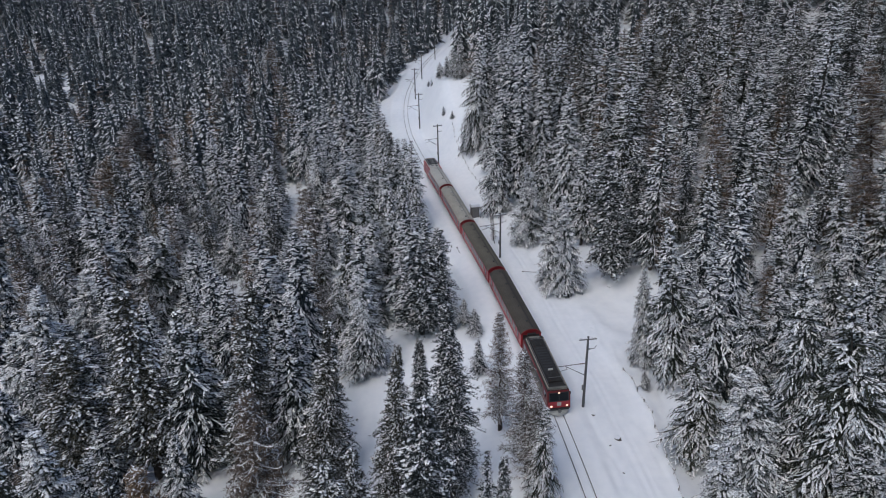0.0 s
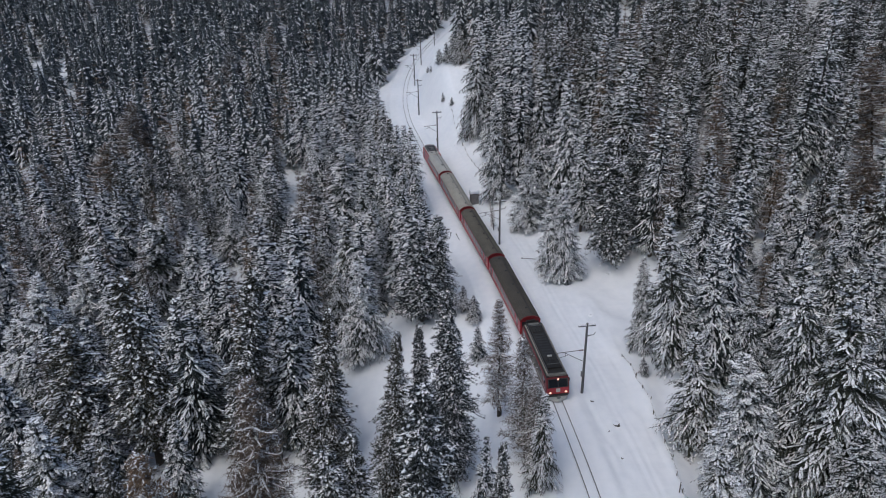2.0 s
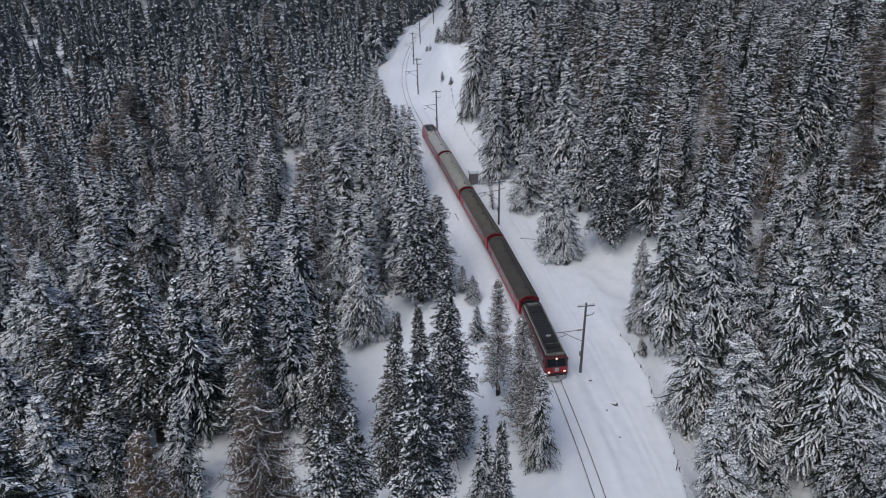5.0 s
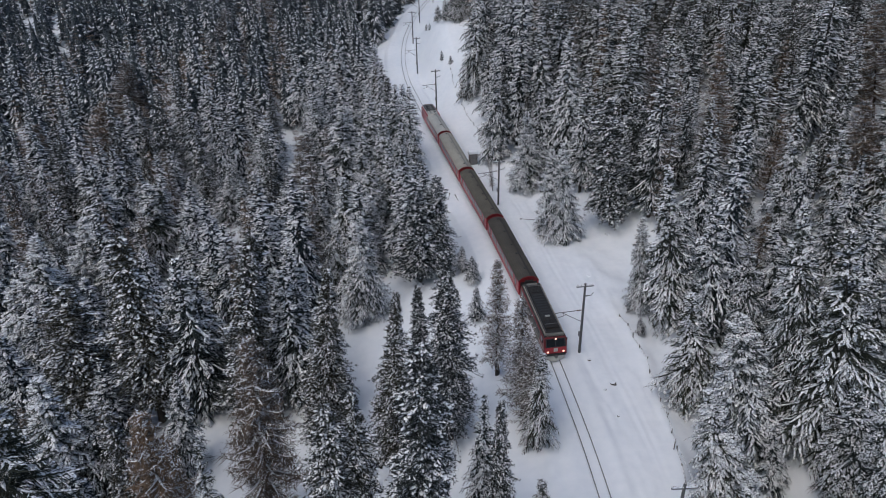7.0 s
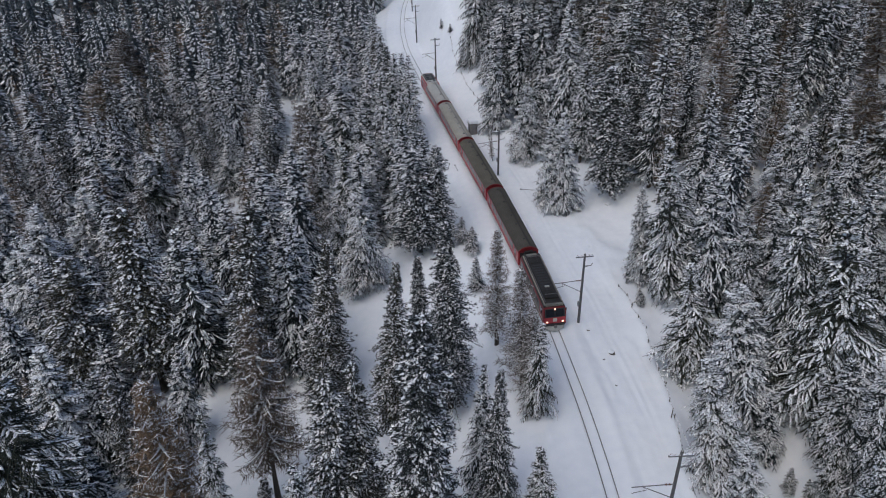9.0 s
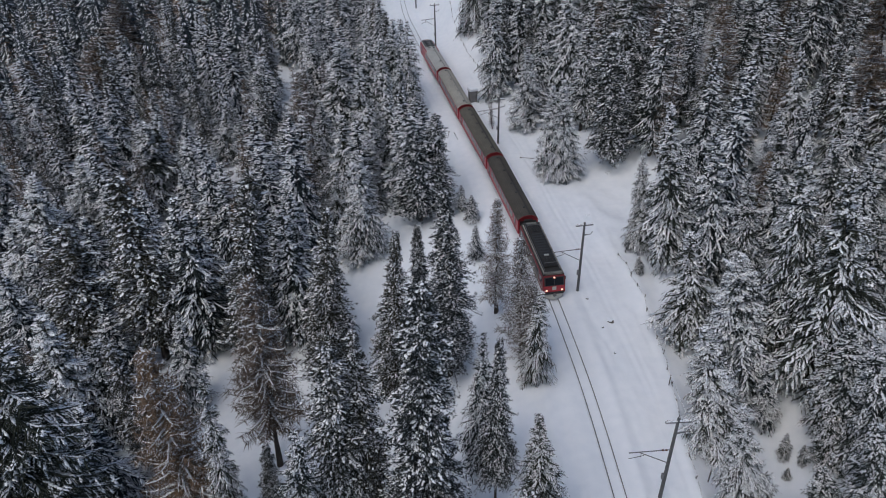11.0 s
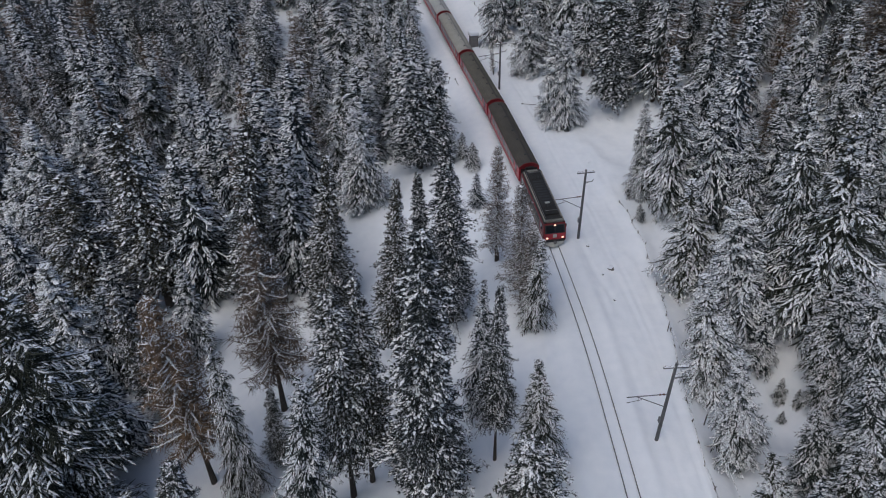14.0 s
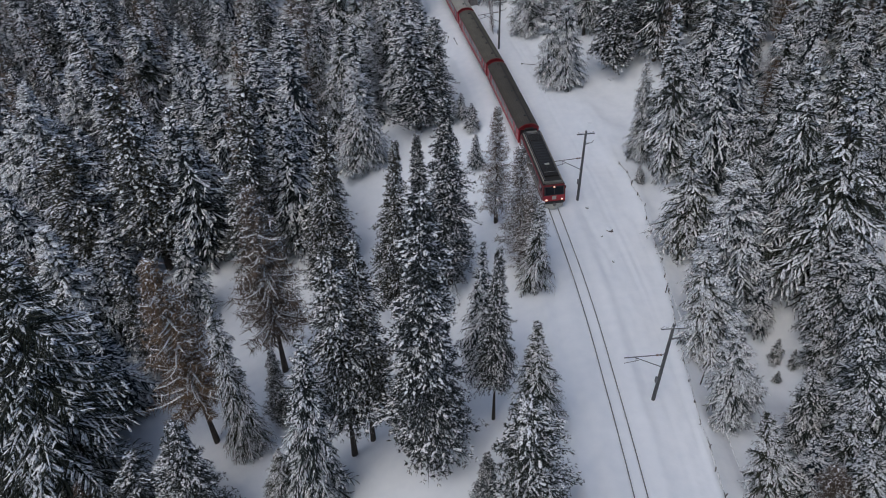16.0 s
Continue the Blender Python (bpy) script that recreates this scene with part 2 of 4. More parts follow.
def rod(bm, a, b, r0, r1=None, sides=8):
    a, b = Vector(a), Vector(b)
    m = Matrix.Translation((a + b) / 2) @ (b - a).to_track_quat("Z", "Y").to_matrix().to_4x4()
    bmesh.ops.create_cone(bm, cap_ends=True, segments=sides, radius1=r0, radius2=r0 if r1 is None else r1, depth=(b - a).length, matrix=m)
    return bm


def boxed(*a, **k):
    return box(bmesh.new(), *a, **k)


def rodded(*a, **k):
    return rod(bmesh.new(), *a, **k)


# ---- rails ----
track = tagged(new("railway_track"), "single metre-gauge railway track, rails bare between snow", "railway track", kind="structure")
for side in (-0.535, 0.535):
    ys = np.arange(-60, 400, 1.0)
    cx = centre(ys)
    slope = np.gradient(cx)
    profile = [(-0.030, -0.14), (-0.030, -0.02), (-0.022, 0.0), (0.022, 0.0), (0.030, -0.02), (0.030, -0.14)]
    v = np.concatenate([np.stack([cx + side + px, ys - slope * (side + px), np.full_like(ys, pz)], 1) for px, pz in profile])
    k, m = len(ys), len(profile)
    f = [(a * k + i, a * k + i + 1, (a + 1) * k + i + 1, (a + 1) * k + i) for a in range(m - 1) for i in range(k - 1)]
    rail = new("rail", mesh_of("rail", v, f, [STEEL]))
    rail.parent = track


# ---- trees ----
def worm(v, f, line, side, halves, up, sag=0.0):
    """A rounded ridge along a line, pointed at both ends: up is how high its back stands over the line, sag how low its edges hang."""
    high = Vector((0, 0, 1))
    i = len(v)
    v.append(line[0])
    for p, w in zip(line[1:-1], halves):
        v.extend((p - side * w - high * (sag * w), p + high * (up * w), p + side * w - high * (sag * w)))
    v.append(line[-1])
    last = len(v) - 1
    f.extend(((i, i + 1, i + 2), (i, i + 2, i + 3)))
    for j in range(len(line) - 3):
        o = i + 1 + 3 * j
        f.extend(((o, o + 3, o + 4), (o, o + 4, o + 1), (o + 1, o + 4, o + 5), (o + 1, o + 5, o + 2)))
    f.extend(((last, last - 2, last - 3), (last, last - 1, last - 2)))


def mound(v, f, mid, way, across, long, wide, tall, rng, rims=6):
    """A small round heap of snow with an uneven rim."""
    high = Vector((0, 0, 1))
    i, turn = len(v), rng.uniform(0, 6.3)
    v.append(mid + high * tall)
    for q in range(rims):
        b, k = turn + 6.283 * q / rims, rng.uniform(0.65, 1.3)
        v.append(mid + way * (math.cos(b) * long * k) + across * (math.sin(b) * wide * k) - high * (0.25 * tall * rng.random()))
    f.extend((i, i + 1 + q, i + 1 + (q + 1) % rims) for q in range(rims))


def spruce(h, r, seed, whorls, per, twigs, low=0.05, droop=0.8, lift=0.15, finger=0.40, thick=0.10, load=0.75, fat=1.0, power=0.85, bare=0.1, hang=0.6, spikes=0):
    """Needles and snow of a spruce, as two lists of triangles: drooping branches, each a fan of twigs with a soft ridge of snow
    on most of them. bare: how much less snow lies towards the top; fat: how thick it lies."""
    rng = random.Random(seed)
    gv, gf, sv, sf = [], [], [], []
    high = Vector((0, 0, 1))
    for w in range(whorls):
        u = min(0.985, max(0.0, (w + rng.uniform(-0.4, 0.4)) / whorls))
        z = h * (low + (0.985 - low) * u)
        reach = r * (1 - u) ** power * (0.92 + 0.08 * math.sin(seed + u * 23)) * min(1.0, 0.65 + 2.6 * u) + 0.16
        n = max(3, round(per * (0.45 + 0.55 * (1 - u))))
        turn = rng.uniform(0, 6.3)
        for k in range(n):
            a = turn + 6.283 * (k + rng.uniform(-0.35, 0.35)) / n
            length = reach * rng.choice((0.6, 0.85, 1.0, 1.1, 1.2)) * rng.uniform(0.88, 1.1) * (1 + 0.17 * math.sin(2 * a + seed * 1.7 + 7 * u) + 0.1 * math.sin(5 * a - 19 * u + seed))
            out = Vector((math.cos(a), math.sin(a), 0))
            side = Vector((-out.y, out.x, rng.uniform(-0.2, 0.2)))
            rise, fall = lift + 0.55 * u * u, droop * rng.uniform(0.75, 1.25) * (1 - 0.45 * u)
            snowy = load * (1 - bare * u) * rng.choice((0.3, 0.8, 1.2, 1.35))
            root = Vector((0, 0, z))

            def at(q):
                return root + out * (length * q) + high * (length * (rise * q - fall * q * q + 0.2 * q ** 4))

            main = [at(q) for q in (0.06, 0.4, 0.75, 1.0)]
            worm(gv, gf, main, side, (thick * 1.7, thick * 1.4), 0.2, 0.6)
            if rng.random() < snowy:
                q0 = rng.uniform(0.1, 0.45)
                spine = [at(q) + high * (0.03 + 0.2 * thick) for q in (q0, q0 + 0.35 * (1 - q0), q0 + 0.72 * (1 - q0), 1.0)]
                worm(sv, sf, spine, side, (fat * thick * rng.uniform(0.9, 1.7), fat * thick * rng.uniform(0.8, 1.6)), 0.7, 0.3)
            m = max(3, round(twigs * (0.35 + 0.65 * length / r)))
            for j in range(m):
                q = 0.2 + 0.76 * (j + rng.random()) / m
                p = at(q)
                fwd = (at(q + 0.04) - p).normalized()
                size = finger * length * (1.12 - 0.72 * q) * rng.uniform(0.7, 1.35) + 0.14
                way = (fwd * rng.uniform(0.5, 0.95) + side * ((-1 if j % 2 else 1) * rng.uniform(0.4, 0.85)) - high * (hang * rng.random())).normalized()
                flat = way.cross(high).normalized()
                bend = high * (0.05 * size)
                tip = p + way * size - bend * 2
                worm(gv, gf, (p, p + way * (size * 0.5) + bend, tip), flat, (thick * rng.uniform(0.6, 1.0),), 0.15, 0.7)
                for c in range(spikes):
                    root_ = p.lerp(tip, rng.uniform(0.15, 0.95))
                    go = (way * rng.uniform(0.3, 1.0) + flat * rng.choice((-1, 1)) * rng.uniform(0.5, 1.0) - high * rng.uniform(-0.1, 0.6)).normalized() * (thick * rng.uniform(1.6, 3.4))
                    i = len(gv)
                    gv.extend((root_ - way * (0.35 * thick), root_ + way * (0.35 * thick), root_ + go))
                    gf.append((i, i + 1, i + 2))
                    if rng.random() < 0.45 * snowy:
                        small = thick * rng.uniform(0.35, 0.8)
                        mound(sv, sf, root_ + go * 0.55 + high * (0.2 * thick), way, flat, small * 1.3, small, small * 0.7, rng, 4)
                if rng.random() < snowy:
                    s0, s1 = rng.uniform(0.0, 0.35), rng.uniform(0.7, 1.02)
                    up = high * (0.025 + 0.15 * thick)
                    n_ = 6 if spikes else 4
                    line = []
                    for c in range(n_):
                        q_ = s0 + (s1 - s0) * c / (n_ - 1)
                        line.append(p + way * (size * q_) + bend * (4 * q_ * (1 - q_) - 2 * q_ * q_) + up + flat * (thick * rng.uniform(-0.45, 0.45)))
                    worm(sv, sf, line, flat, [fat * thick * rng.choice((0.35, 0.75, 1.0, 1.25)) * rng.uniform(0.8, 1.2) for _ in line[2:]], 0.75, 0.3)
    return gv, gf, sv, sf


def pine(h, r, seed, whorls, per, tufts, low=0.1, droop=0.45, lift=0.12, size=0.34, spikes=6, load=0.7, power=0.62, bare=0.35, fat=1.0):
    """Needles and snow of a stone pine: short branches that end in tufts of needles, with a round clump of snow on many tufts."""
    rng = random.Random(seed)
    gv, gf, sv, sf = [], [], [], []
    high = Vector((0, 0, 1))
    for w in range(whorls):
        u = min(0.985, max(0.0, (w + rng.uniform(-0.4, 0.4)) / whorls))
        z = h * (low + (0.985 - low) * u)
        reach = r * (1 - u) ** power * (0.86 + 0.14 * math.sin(seed * 2.3 + u * 31)) * min(1.0, 0.6 + 3.0 * u) + 0.2
        n = max(3, round(per * (0.45 + 0.55 * (1 - u))))
        turn = rng.uniform(0, 6.3)
        for k in range(n):
            a = turn + 6.283 * (k + rng.uniform(-0.4, 0.4)) / n
            length = reach * rng.uniform(0.5, 1.2) * (1 + 0.18 * math.sin(2 * a + seed * 1.7 + 5 * u) + 0.12 * math.sin(3 * a - 17 * u + seed))
            out = Vector((math.cos(a), math.sin(a), 0))
            side = Vector((-out.y, out.x, 0))
            rise, fall = lift + 0.4 * u * u, droop * rng.uniform(0.6, 1.4) * (1 - 0.3 * u)
            snowy = load * (1 - bare * u * u) * rng.choice((0.1, 0.6, 1.2, 1.5))
            root = Vector((0, 0, z))
            tip = root + out * length + high * (length * (rise - fall))
            worm(gv, gf, (root, root + out * (0.5 * length) + high * (length * 0.5 * (rise - 0.5 * fall)), tip), side, (0.05,), 0.4, 0.4)
            m = max(2, round(tufts * (0.45 + 0.55 * length / r)))
            for j in range(m):
                q = 0.3 + 0.69 * (j + rng.random()) / m
                big = size * rng.uniform(0.7, 1.35)
                p = root + out * (length * q) + high * (length * (rise * q - fall * q * q)) + side * (length * 0.27 * rng.uniform(-1, 1) * (1.15 - 0.6 * q)) + high * rng.uniform(-0.12, 0.12)
                way = (out + side * rng.uniform(-0.8, 0.8) + high * rng.uniform(-0.5, 0.25)).normalized()
                flat = way.cross(high).normalized()
                stem = root + out * (length * (q - 0.16)) + high * (length * (rise * q - fall * q * q))
                i = len(gv)
                gv.extend((stem - high * 0.03, stem + high * 0.03, p))
                gf.append((i, i + 1, i + 2))
                for _ in range(spikes):
                    go = (way * rng.uniform(0.1, 1.0) + flat * rng.uniform(-1, 1) + high * rng.uniform(-0.65, 0.55)).normalized() * (big * rng.uniform(0.75, 1.3))
                    thin = go.cross(Vector((rng.uniform(-1, 1), rng.uniform(-1, 1), 0.6))).normalized() * (0.2 * big)
                    i = len(gv)
                    gv.extend((p - thin, p + thin, p + go))
                    gf.append((i, i + 1, i + 2))
                if rng.random() < snowy:
                    wide = fat * big * rng.choice((0.28, 0.36, 0.44, 0.55)) * rng.uniform(0.85, 1.15)
                    mound(sv, sf, p + way * (0.25 * big) + high * (0.18 * big), way, flat, wide * rng.uniform(1.0, 2.0), wide * rng.uniform(0.5, 0.85), wide * rng.uniform(0.45, 0.75), rng)
    return gv, gf, sv, sf


def larch(h, r, seed, whorls, per, twigs, load=0.35, limb=0.05, low=0.12):
    """A bare larch: thin rising branches with fine side twigs, and some snow on them."""
    rng = random.Random(seed)
    gv, gf, sv, sf = [], [], [], []
    for w in range(whorls):
        u = (w + rng.uniform(-0.4, 0.4)) / whorls
        z = h * (low + (0.99 - low) * max(0, u))
        reach = r * (1 - u) ** 0.7 * rng.uniform(0.75, 1.05) + 0.15
        turn = rng.uniform(0, 6.3)
        for k in range(per):
            a = turn + 6.283 * (k + rng.uniform(-0.35, 0.35)) / per
            out = Vector((math.cos(a), math.sin(a), 0))
            side = Vector((-out.y, out.x, 0))
            length = reach * rng.uniform(0.55, 1.1)
            bend = rng.uniform(-0.25, 0.25)
            at = [Vector((0, 0, z)) + out * length * q + side * bend * length * q * q + Vector((0, 0, length * (0.05 * q - 0.45 * q * q + 0.5 * q ** 3))) for q in (0.0, 0.25, 0.5, 0.75, 1.0)]
            i = len(gv)
            for j, p in enumerate(at):
                t = (limb + 0.012 * length) * (1.15 - j / 4)
                gv.extend((p - side * t, p + Vector((0, 0, t * 1.2)), p + side * t))
            for j in range(4):
                for c in range(2):
                    o = i + 3 * j + c
                    gf.extend(((o, o + 1, o + 4), (o, o + 4, o + 3)))
            if rng.random() < load * (1.7 - 1.5 * u):
                s = len(sv)
                for j, p in enumerate(at):
                    t = (0.95 * limb + 0.012 + 0.012 * length) * (1.2 - j / 4)
                    sv.extend((p - side * t + Vector((0, 0, 0.05)), p + Vector((0, 0, 0.06 + t * 1.4)), p + side * t + Vector((0, 0, 0.05))))
                for j in range(4):
                    for c in range(2):
                        o = s + 3 * j + c
                        sf.extend(((o, o + 1, o + 4), (o, o + 4, o + 3)))
            for _ in range(twigs):
                q = rng.uniform(0.15, 1.0) * 3.999
                j = int(q)
                p = at[j].lerp(at[j + 1], q - j)
                size = (0.22 + 0.16 * length) * rng.uniform(0.6, 1.4)
                way = (side * rng.choice((-1, 1)) * rng.uniform(0.4, 1) + out * rng.uniform(0.0, 0.9) + Vector((0, 0, rng.uniform(-0.8, 0.35)))).normalized()
                thin = way.cross(Vector((0, 0, 1))).normalized() * 0.024
                i = len(gv)
                gv.extend((p - thin, p + thin, p + way * size))
                gf.append((i, i + 1, i + 2))
                if rng.random() < load * 0.3:
                    i = len(sv)
                    up = Vector((0, 0, 0.05))
                    sv.extend((p - thin * 1.3 + up, p + thin * 1.3 + up, p + way * size * 0.8 + up))
                    sf.append((i, i + 1, i + 2))
    return gv, gf, sv, sf


def trunk_mesh(h, seed, thick=0.011):
    rng = random.Random(seed)
    v, f, rings, sides = [], [], 6, 7
    for i in range(rings):
        u = i / (rings - 1)
        t = h * thick * (1 - 0.93 * u) * (1.5 if i == 0 else 1)
        ox, oy = rng.uniform(-0.004, 0.004) * h * u, rng.uniform(-0.004, 0.004) * h * u
        v += [(ox + t * math.cos(6.283 * k / sides), oy + t * math.sin(6.283 * k / sides), -0.6 + (h * 0.955 + 0.6) * u) for k in range(sides)]
    for i in range(rings - 1):
        for k in range(sides):
            f.append((i * sides + k, i * sides + (k + 1) % sides, (i + 1) * sides + (k + 1) % sides, (i + 1) * sides + k))
    return mesh_of("trunk", v, f, [BARK], smooth=True)


def model(name, label, mat, h, r, seed, made, thick=0.011):
    """One tree with its trunk, crown and snow: an Empty at its foot and three parts."""
    gv, gf, sv, sf = made
    tree = tagged(new(name), label, "tree", "trees of the mountain forest")
    for piece, me in (("trunk", trunk_mesh(h, seed, thick)), ("crown", mesh_of("crown", gv, gf, [mat])), ("snow_load", mesh_of("snow_load", sv, sf, [LOAD], smooth=True))):
        ob = new(piece, me)
        ob.parent = tree
        if piece != "trunk":
            tagged(ob, kind="stuff")
    return tree


UNIT = 18.0  # height of the models; each tree is scaled from it
SPRUCE_LABEL = "spruce with drooping branches laden with snow"
PINE_LABEL = "dense dark-green stone pine speckled with snow clumps"
LARCH_LABEL = "bare brown larch with snow along its twigs"
models = {"T": [], "W": [], "A": [], "H": [], "S": [], "P": [], "L": [], "F": [], "Q": [], "B": [], "s": [], "d": [], "p": [], "l": []}
for i in range(2):
    models["F"].append(model("spruce_tree", SPRUCE_LABEL, SPRUCE, UNIT, 3.4, i, spruce(UNIT, 3.4, 10 + i, 42, 11, 17, droop=0.8 + 0.15 * i, load=0.60, thick=0.062, finger=0.44, spikes=3)))
    models["Q"].append(model("pine_tree", PINE_LABEL, PINE, UNIT, 2.6, i, pine(UNIT, 2.6, 20 + i, 74, 12, 18, low=0.09 + 0.05 * i, size=0.165, load=0.86, bare=0.5, power=0.82, droop=0.62), 0.010))
    models["W"].append(model("spruce_tree", "spruce white with rime and thick snow on every branch", SPRUCE_RIMED, UNIT, 3.4, i, spruce(UNIT, 3.4, 100 + i, 42, 11, 16, droop=0.7 + 0.15 * i, load=0.84, thick=0.07, fat=1.15, bare=0.05, finger=0.44, spikes=3)))
    models["T"].append(model("pine_tree", "stone pine with a bare lower trunk and snowy crown", PINE, UNIT, 2.4, i, pine(UNIT, 2.4, 130 + i, 64, 11, 18, low=0.26 + 0.05 * i, droop=0.7, bare=0.3, size=0.165, load=0.86, power=0.82), 0.0085))
    models["A"].append(model("pine_tree", "broad round stone pine speckled with snow clumps", SPRUCE_RIMED, UNIT, 3.6, i, pine(UNIT, 3.6, 110 + i, 50, 13, 14, low=0.10, load=0.9, power=0.5, bare=0.1, size=0.26, fat=1.1), 0.012))
for i in range(3):
    models["S"].append(model("spruce_tree", SPRUCE_LABEL, SPRUCE, UNIT, 3.4, i, spruce(UNIT, 3.4, 14 + i, 36, 10, 12, droop=0.8 + 0.15 * (i % 2), load=0.72, thick=0.08, finger=0.44, spikes=2)))
    models["P"].append(model("pine_tree", PINE_LABEL, PINE, UNIT, 2.6, i, pine(UNIT, 2.6, 24 + i, 56, 11, 12, low=0.08 + 0.06 * i, size=0.21, load=0.76, power=0.68, droop=0.55), 0.010))
for i in range(4):
    models["s"].append(model("spruce_tree", SPRUCE_LABEL, SPRUCE_FAR, UNIT, 3.2, i, spruce(UNIT, 3.2, 30 + i, 36, 9, 10, low=0.08, droop=0.8, load=0.80 - 0.05 * i, thick=0.085, bare=0.1, finger=0.44)))
    models["d"].append(model("spruce_tree", SPRUCE_LABEL, SPRUCE, UNIT, 3.2, i, spruce(UNIT, 3.2, 35 + i, 38, 9, 10, low=0.08, droop=0.65, load=0.69 - 0.05 * i, thick=0.075, bare=0.15, finger=0.44)))
    models["p"].append(model("pine_tree", PINE_LABEL, PINE, UNIT, 2.7, i, pine(UNIT, 2.7, 40 + i, 44, 9, 10, low=0.10, size=0.24, load=0.76 - 0.05 * i, spikes=6, power=0.7), 0.011))
for i in range(3):
    models["L"].append(model("larch_tree", LARCH_LABEL, TWIG, UNIT, 3.0, i, larch(UNIT, 3.0, 50 + i, 32, 6, 50, 0.42, 0.048, 0.24), 0.009))
    models["l"].append(model("larch_tree", LARCH_LABEL, TWIG, UNIT, 3.0, i, larch(UNIT, 3.0, 60 + i, 30, 5, 22, 0.25, 0.04), 0.012))
    models["H"].append(model("larch_tree", "bare larch white with rime beside the track", TWIG_RIMED, UNIT, 2.6, i, larch(UNIT, 2.6, 120 + i, 38, 6, 28, 0.75, 0.045), 0.012))
models["B"].append(model("spruce_tree", "broad old spruce with wide tiers of snowy branches", SPRUCE, UNIT, 4.6, 9, spruce(UNIT, 4.6, 9, 52, 14, 30, droop=0.66, lift=0.14, finger=0.34, thick=0.045, load=0.64, bare=0.5, power=0.7, spikes=2)))
RADIUS = {"T": 2.4, "W": 3.4, "A": 3.6, "H": 2.6, "S": 3.4, "P": 2.6, "L": 3.0, "F": 3.4, "Q": 2.6, "B": 4.6, "s": 3.2, "d": 3.2, "p": 2.7, "l": 3.0}
used, planted = {}, []


def plant(kind, x, y, h, r, lean=(0.0, 0.0)):
    """A tree of that kind with its foot at (x, y): h high, r in radius, its top off by lean."""
    k = used.get(kind, 0)
    used[kind] = k + 1
    source = models[kind][k % len(models[kind])]
    z = float(height(x, y)) - 0.15
    tilt = Vector((0, 0, 1)).rotation_difference(Vector((lean[0], lean[1], h))).to_matrix().to_4x4()
    size = Matrix.Diagonal((r / RADIUS[kind], r / RADIUS[kind], h / UNIT, 1))
    m = Matrix.Translation((x, y, z)) @ tilt @ Matrix.Rotation(2.399 * k, 4, "Z") @ size
    planted.append((x, y, 2.0 if kind in "LlH" else r))
    if k < len(models[kind]):
        source.matrix_basis = m
        return source
    return copy_thing(source, m @ Matrix.Diagonal([1 / v for v in source.scale] + [1]))


# ---- trees that stand out, from the line outwards ----
plant("Q", -2.2, 35.6, 29.9, 4.7, (0.7, 0.0))
plant("Q", -5.7, 53.3, 23.1, 2.8, (1.5, 0.1))
plant("Q", 0.4, 56.3, 23.6, 3.5, (-0.2, 0.0))
plant("Q", -2.6, 58.4, 19.5, 2.4, (0.1, 0.0))
plant("S", 3.0, 44.0, 16.7, 2.2, (0.1, -0.0))
plant("T", 3.8, 37.8, 21.0, 2.0, (-0.0, 0.0))
plant("F", 7.7, 35.8, 14.7, 2.5, (-1.1, 0.2))
plant("A", 6.3, 27.4, 17.1, 3.5, (-1.2, 0.2))
plant("Q", 2.7, 29.5, 8.4, 1.5, (-0.1, 0.0))
plant("H", 6.0, 65.1, 15.9, 2.5, (-0.2, 0.0))
plant("H", 8.2, 57.7, 15.3, 2.9, (-0.7, 0.1))
plant("S", 9.0, 53.4, 12.0, 2.1, (0.2, -0.0))
plant("H", 8.7, 55.6, 11.5, 2.4, (0.0, -0.0))
plant("s", 2.8, 87.4, 4.2, 1.3, (-0.1, 0.0))
plant("s", 4.1, 84.3, 4.2, 1.4, (-0.1, 0.0))
plant("s", 4.2, 75.5, 5.4, 1.3, (-0.1, 0.0))
plant("W", -11.2, 81.9, 16.1, 3.7, (0.8, 0.1))
plant("A", -3.2, 87.2, 16.1, 4.4, (-0.6, -0.0))
plant("A", -0.6, 88.3, 15.4, 3.1, (-0.1, -0.0))
plant("S", -8.8, 124.0, 17.5, 3.5, (1.2, 0.1))
plant("S", -5.3, 121.6, 17.3, 3.2, (0.2, 0.0))
plant("S", -10.1, 119.1, 16.5, 3.4, (0.4, 0.0))
plant("Q", -13.9, 59.6, 24.4, 3.4, (2.6, 0.5))
plant("T", -9.1, 37.3, 25.7, 3.7, (0.7, 0.2))
plant("T", -7.4, 38.5, 25.2, 3.1, (0.7, 0.1))
plant("P", -24.3, 67.0, 26.5, 4.8, (3.8, 1.3))
plant("L", -17.8, 49.5, 24.7, 4.8, (0.8, 0.3))
plant("F", -12.4, 33.2, 22.0, 3.3, (1.8, 0.6))
plant("F", -19.9, 39.7, 23.3, 2.2, (0.9, 0.4))
plant("L", -23.9, 41.7, 25.5, 4.4, (0.2, 0.1))
plant("Q", -23.5, 31.0, 16.9, 4.1, (2.2, 1.6))
plant("Q", -28.5, 30.4, 13.8, 3.8, (2.6, 2.2))
plant("Q", -17.1, 42.7, 10.8, 1.8, (0.7, 0.3))
plant("F", -15.6, 33.1, 9.3, 1.9, (1.1, 0.5))
plant("B", -38.8, 36.1, 30.7, 9.3, (5.2, 4.9))
plant("W", -42.9, 55.6, 20.7, 5.3, (1.7, 1.3))
plant("P", -36.7, 69.9, 27.1, 5.7, (0.7, 0.4))
plant("P", -46.2, 69.5, 21.2, 5.9, (1.9, 1.3))
plant("S", -50.1, 111.0, 16.3, 6.1, (0.5, 0.2))
plant("S", -45.8, 112.4, 11.9, 3.5, (1.3, 0.5))
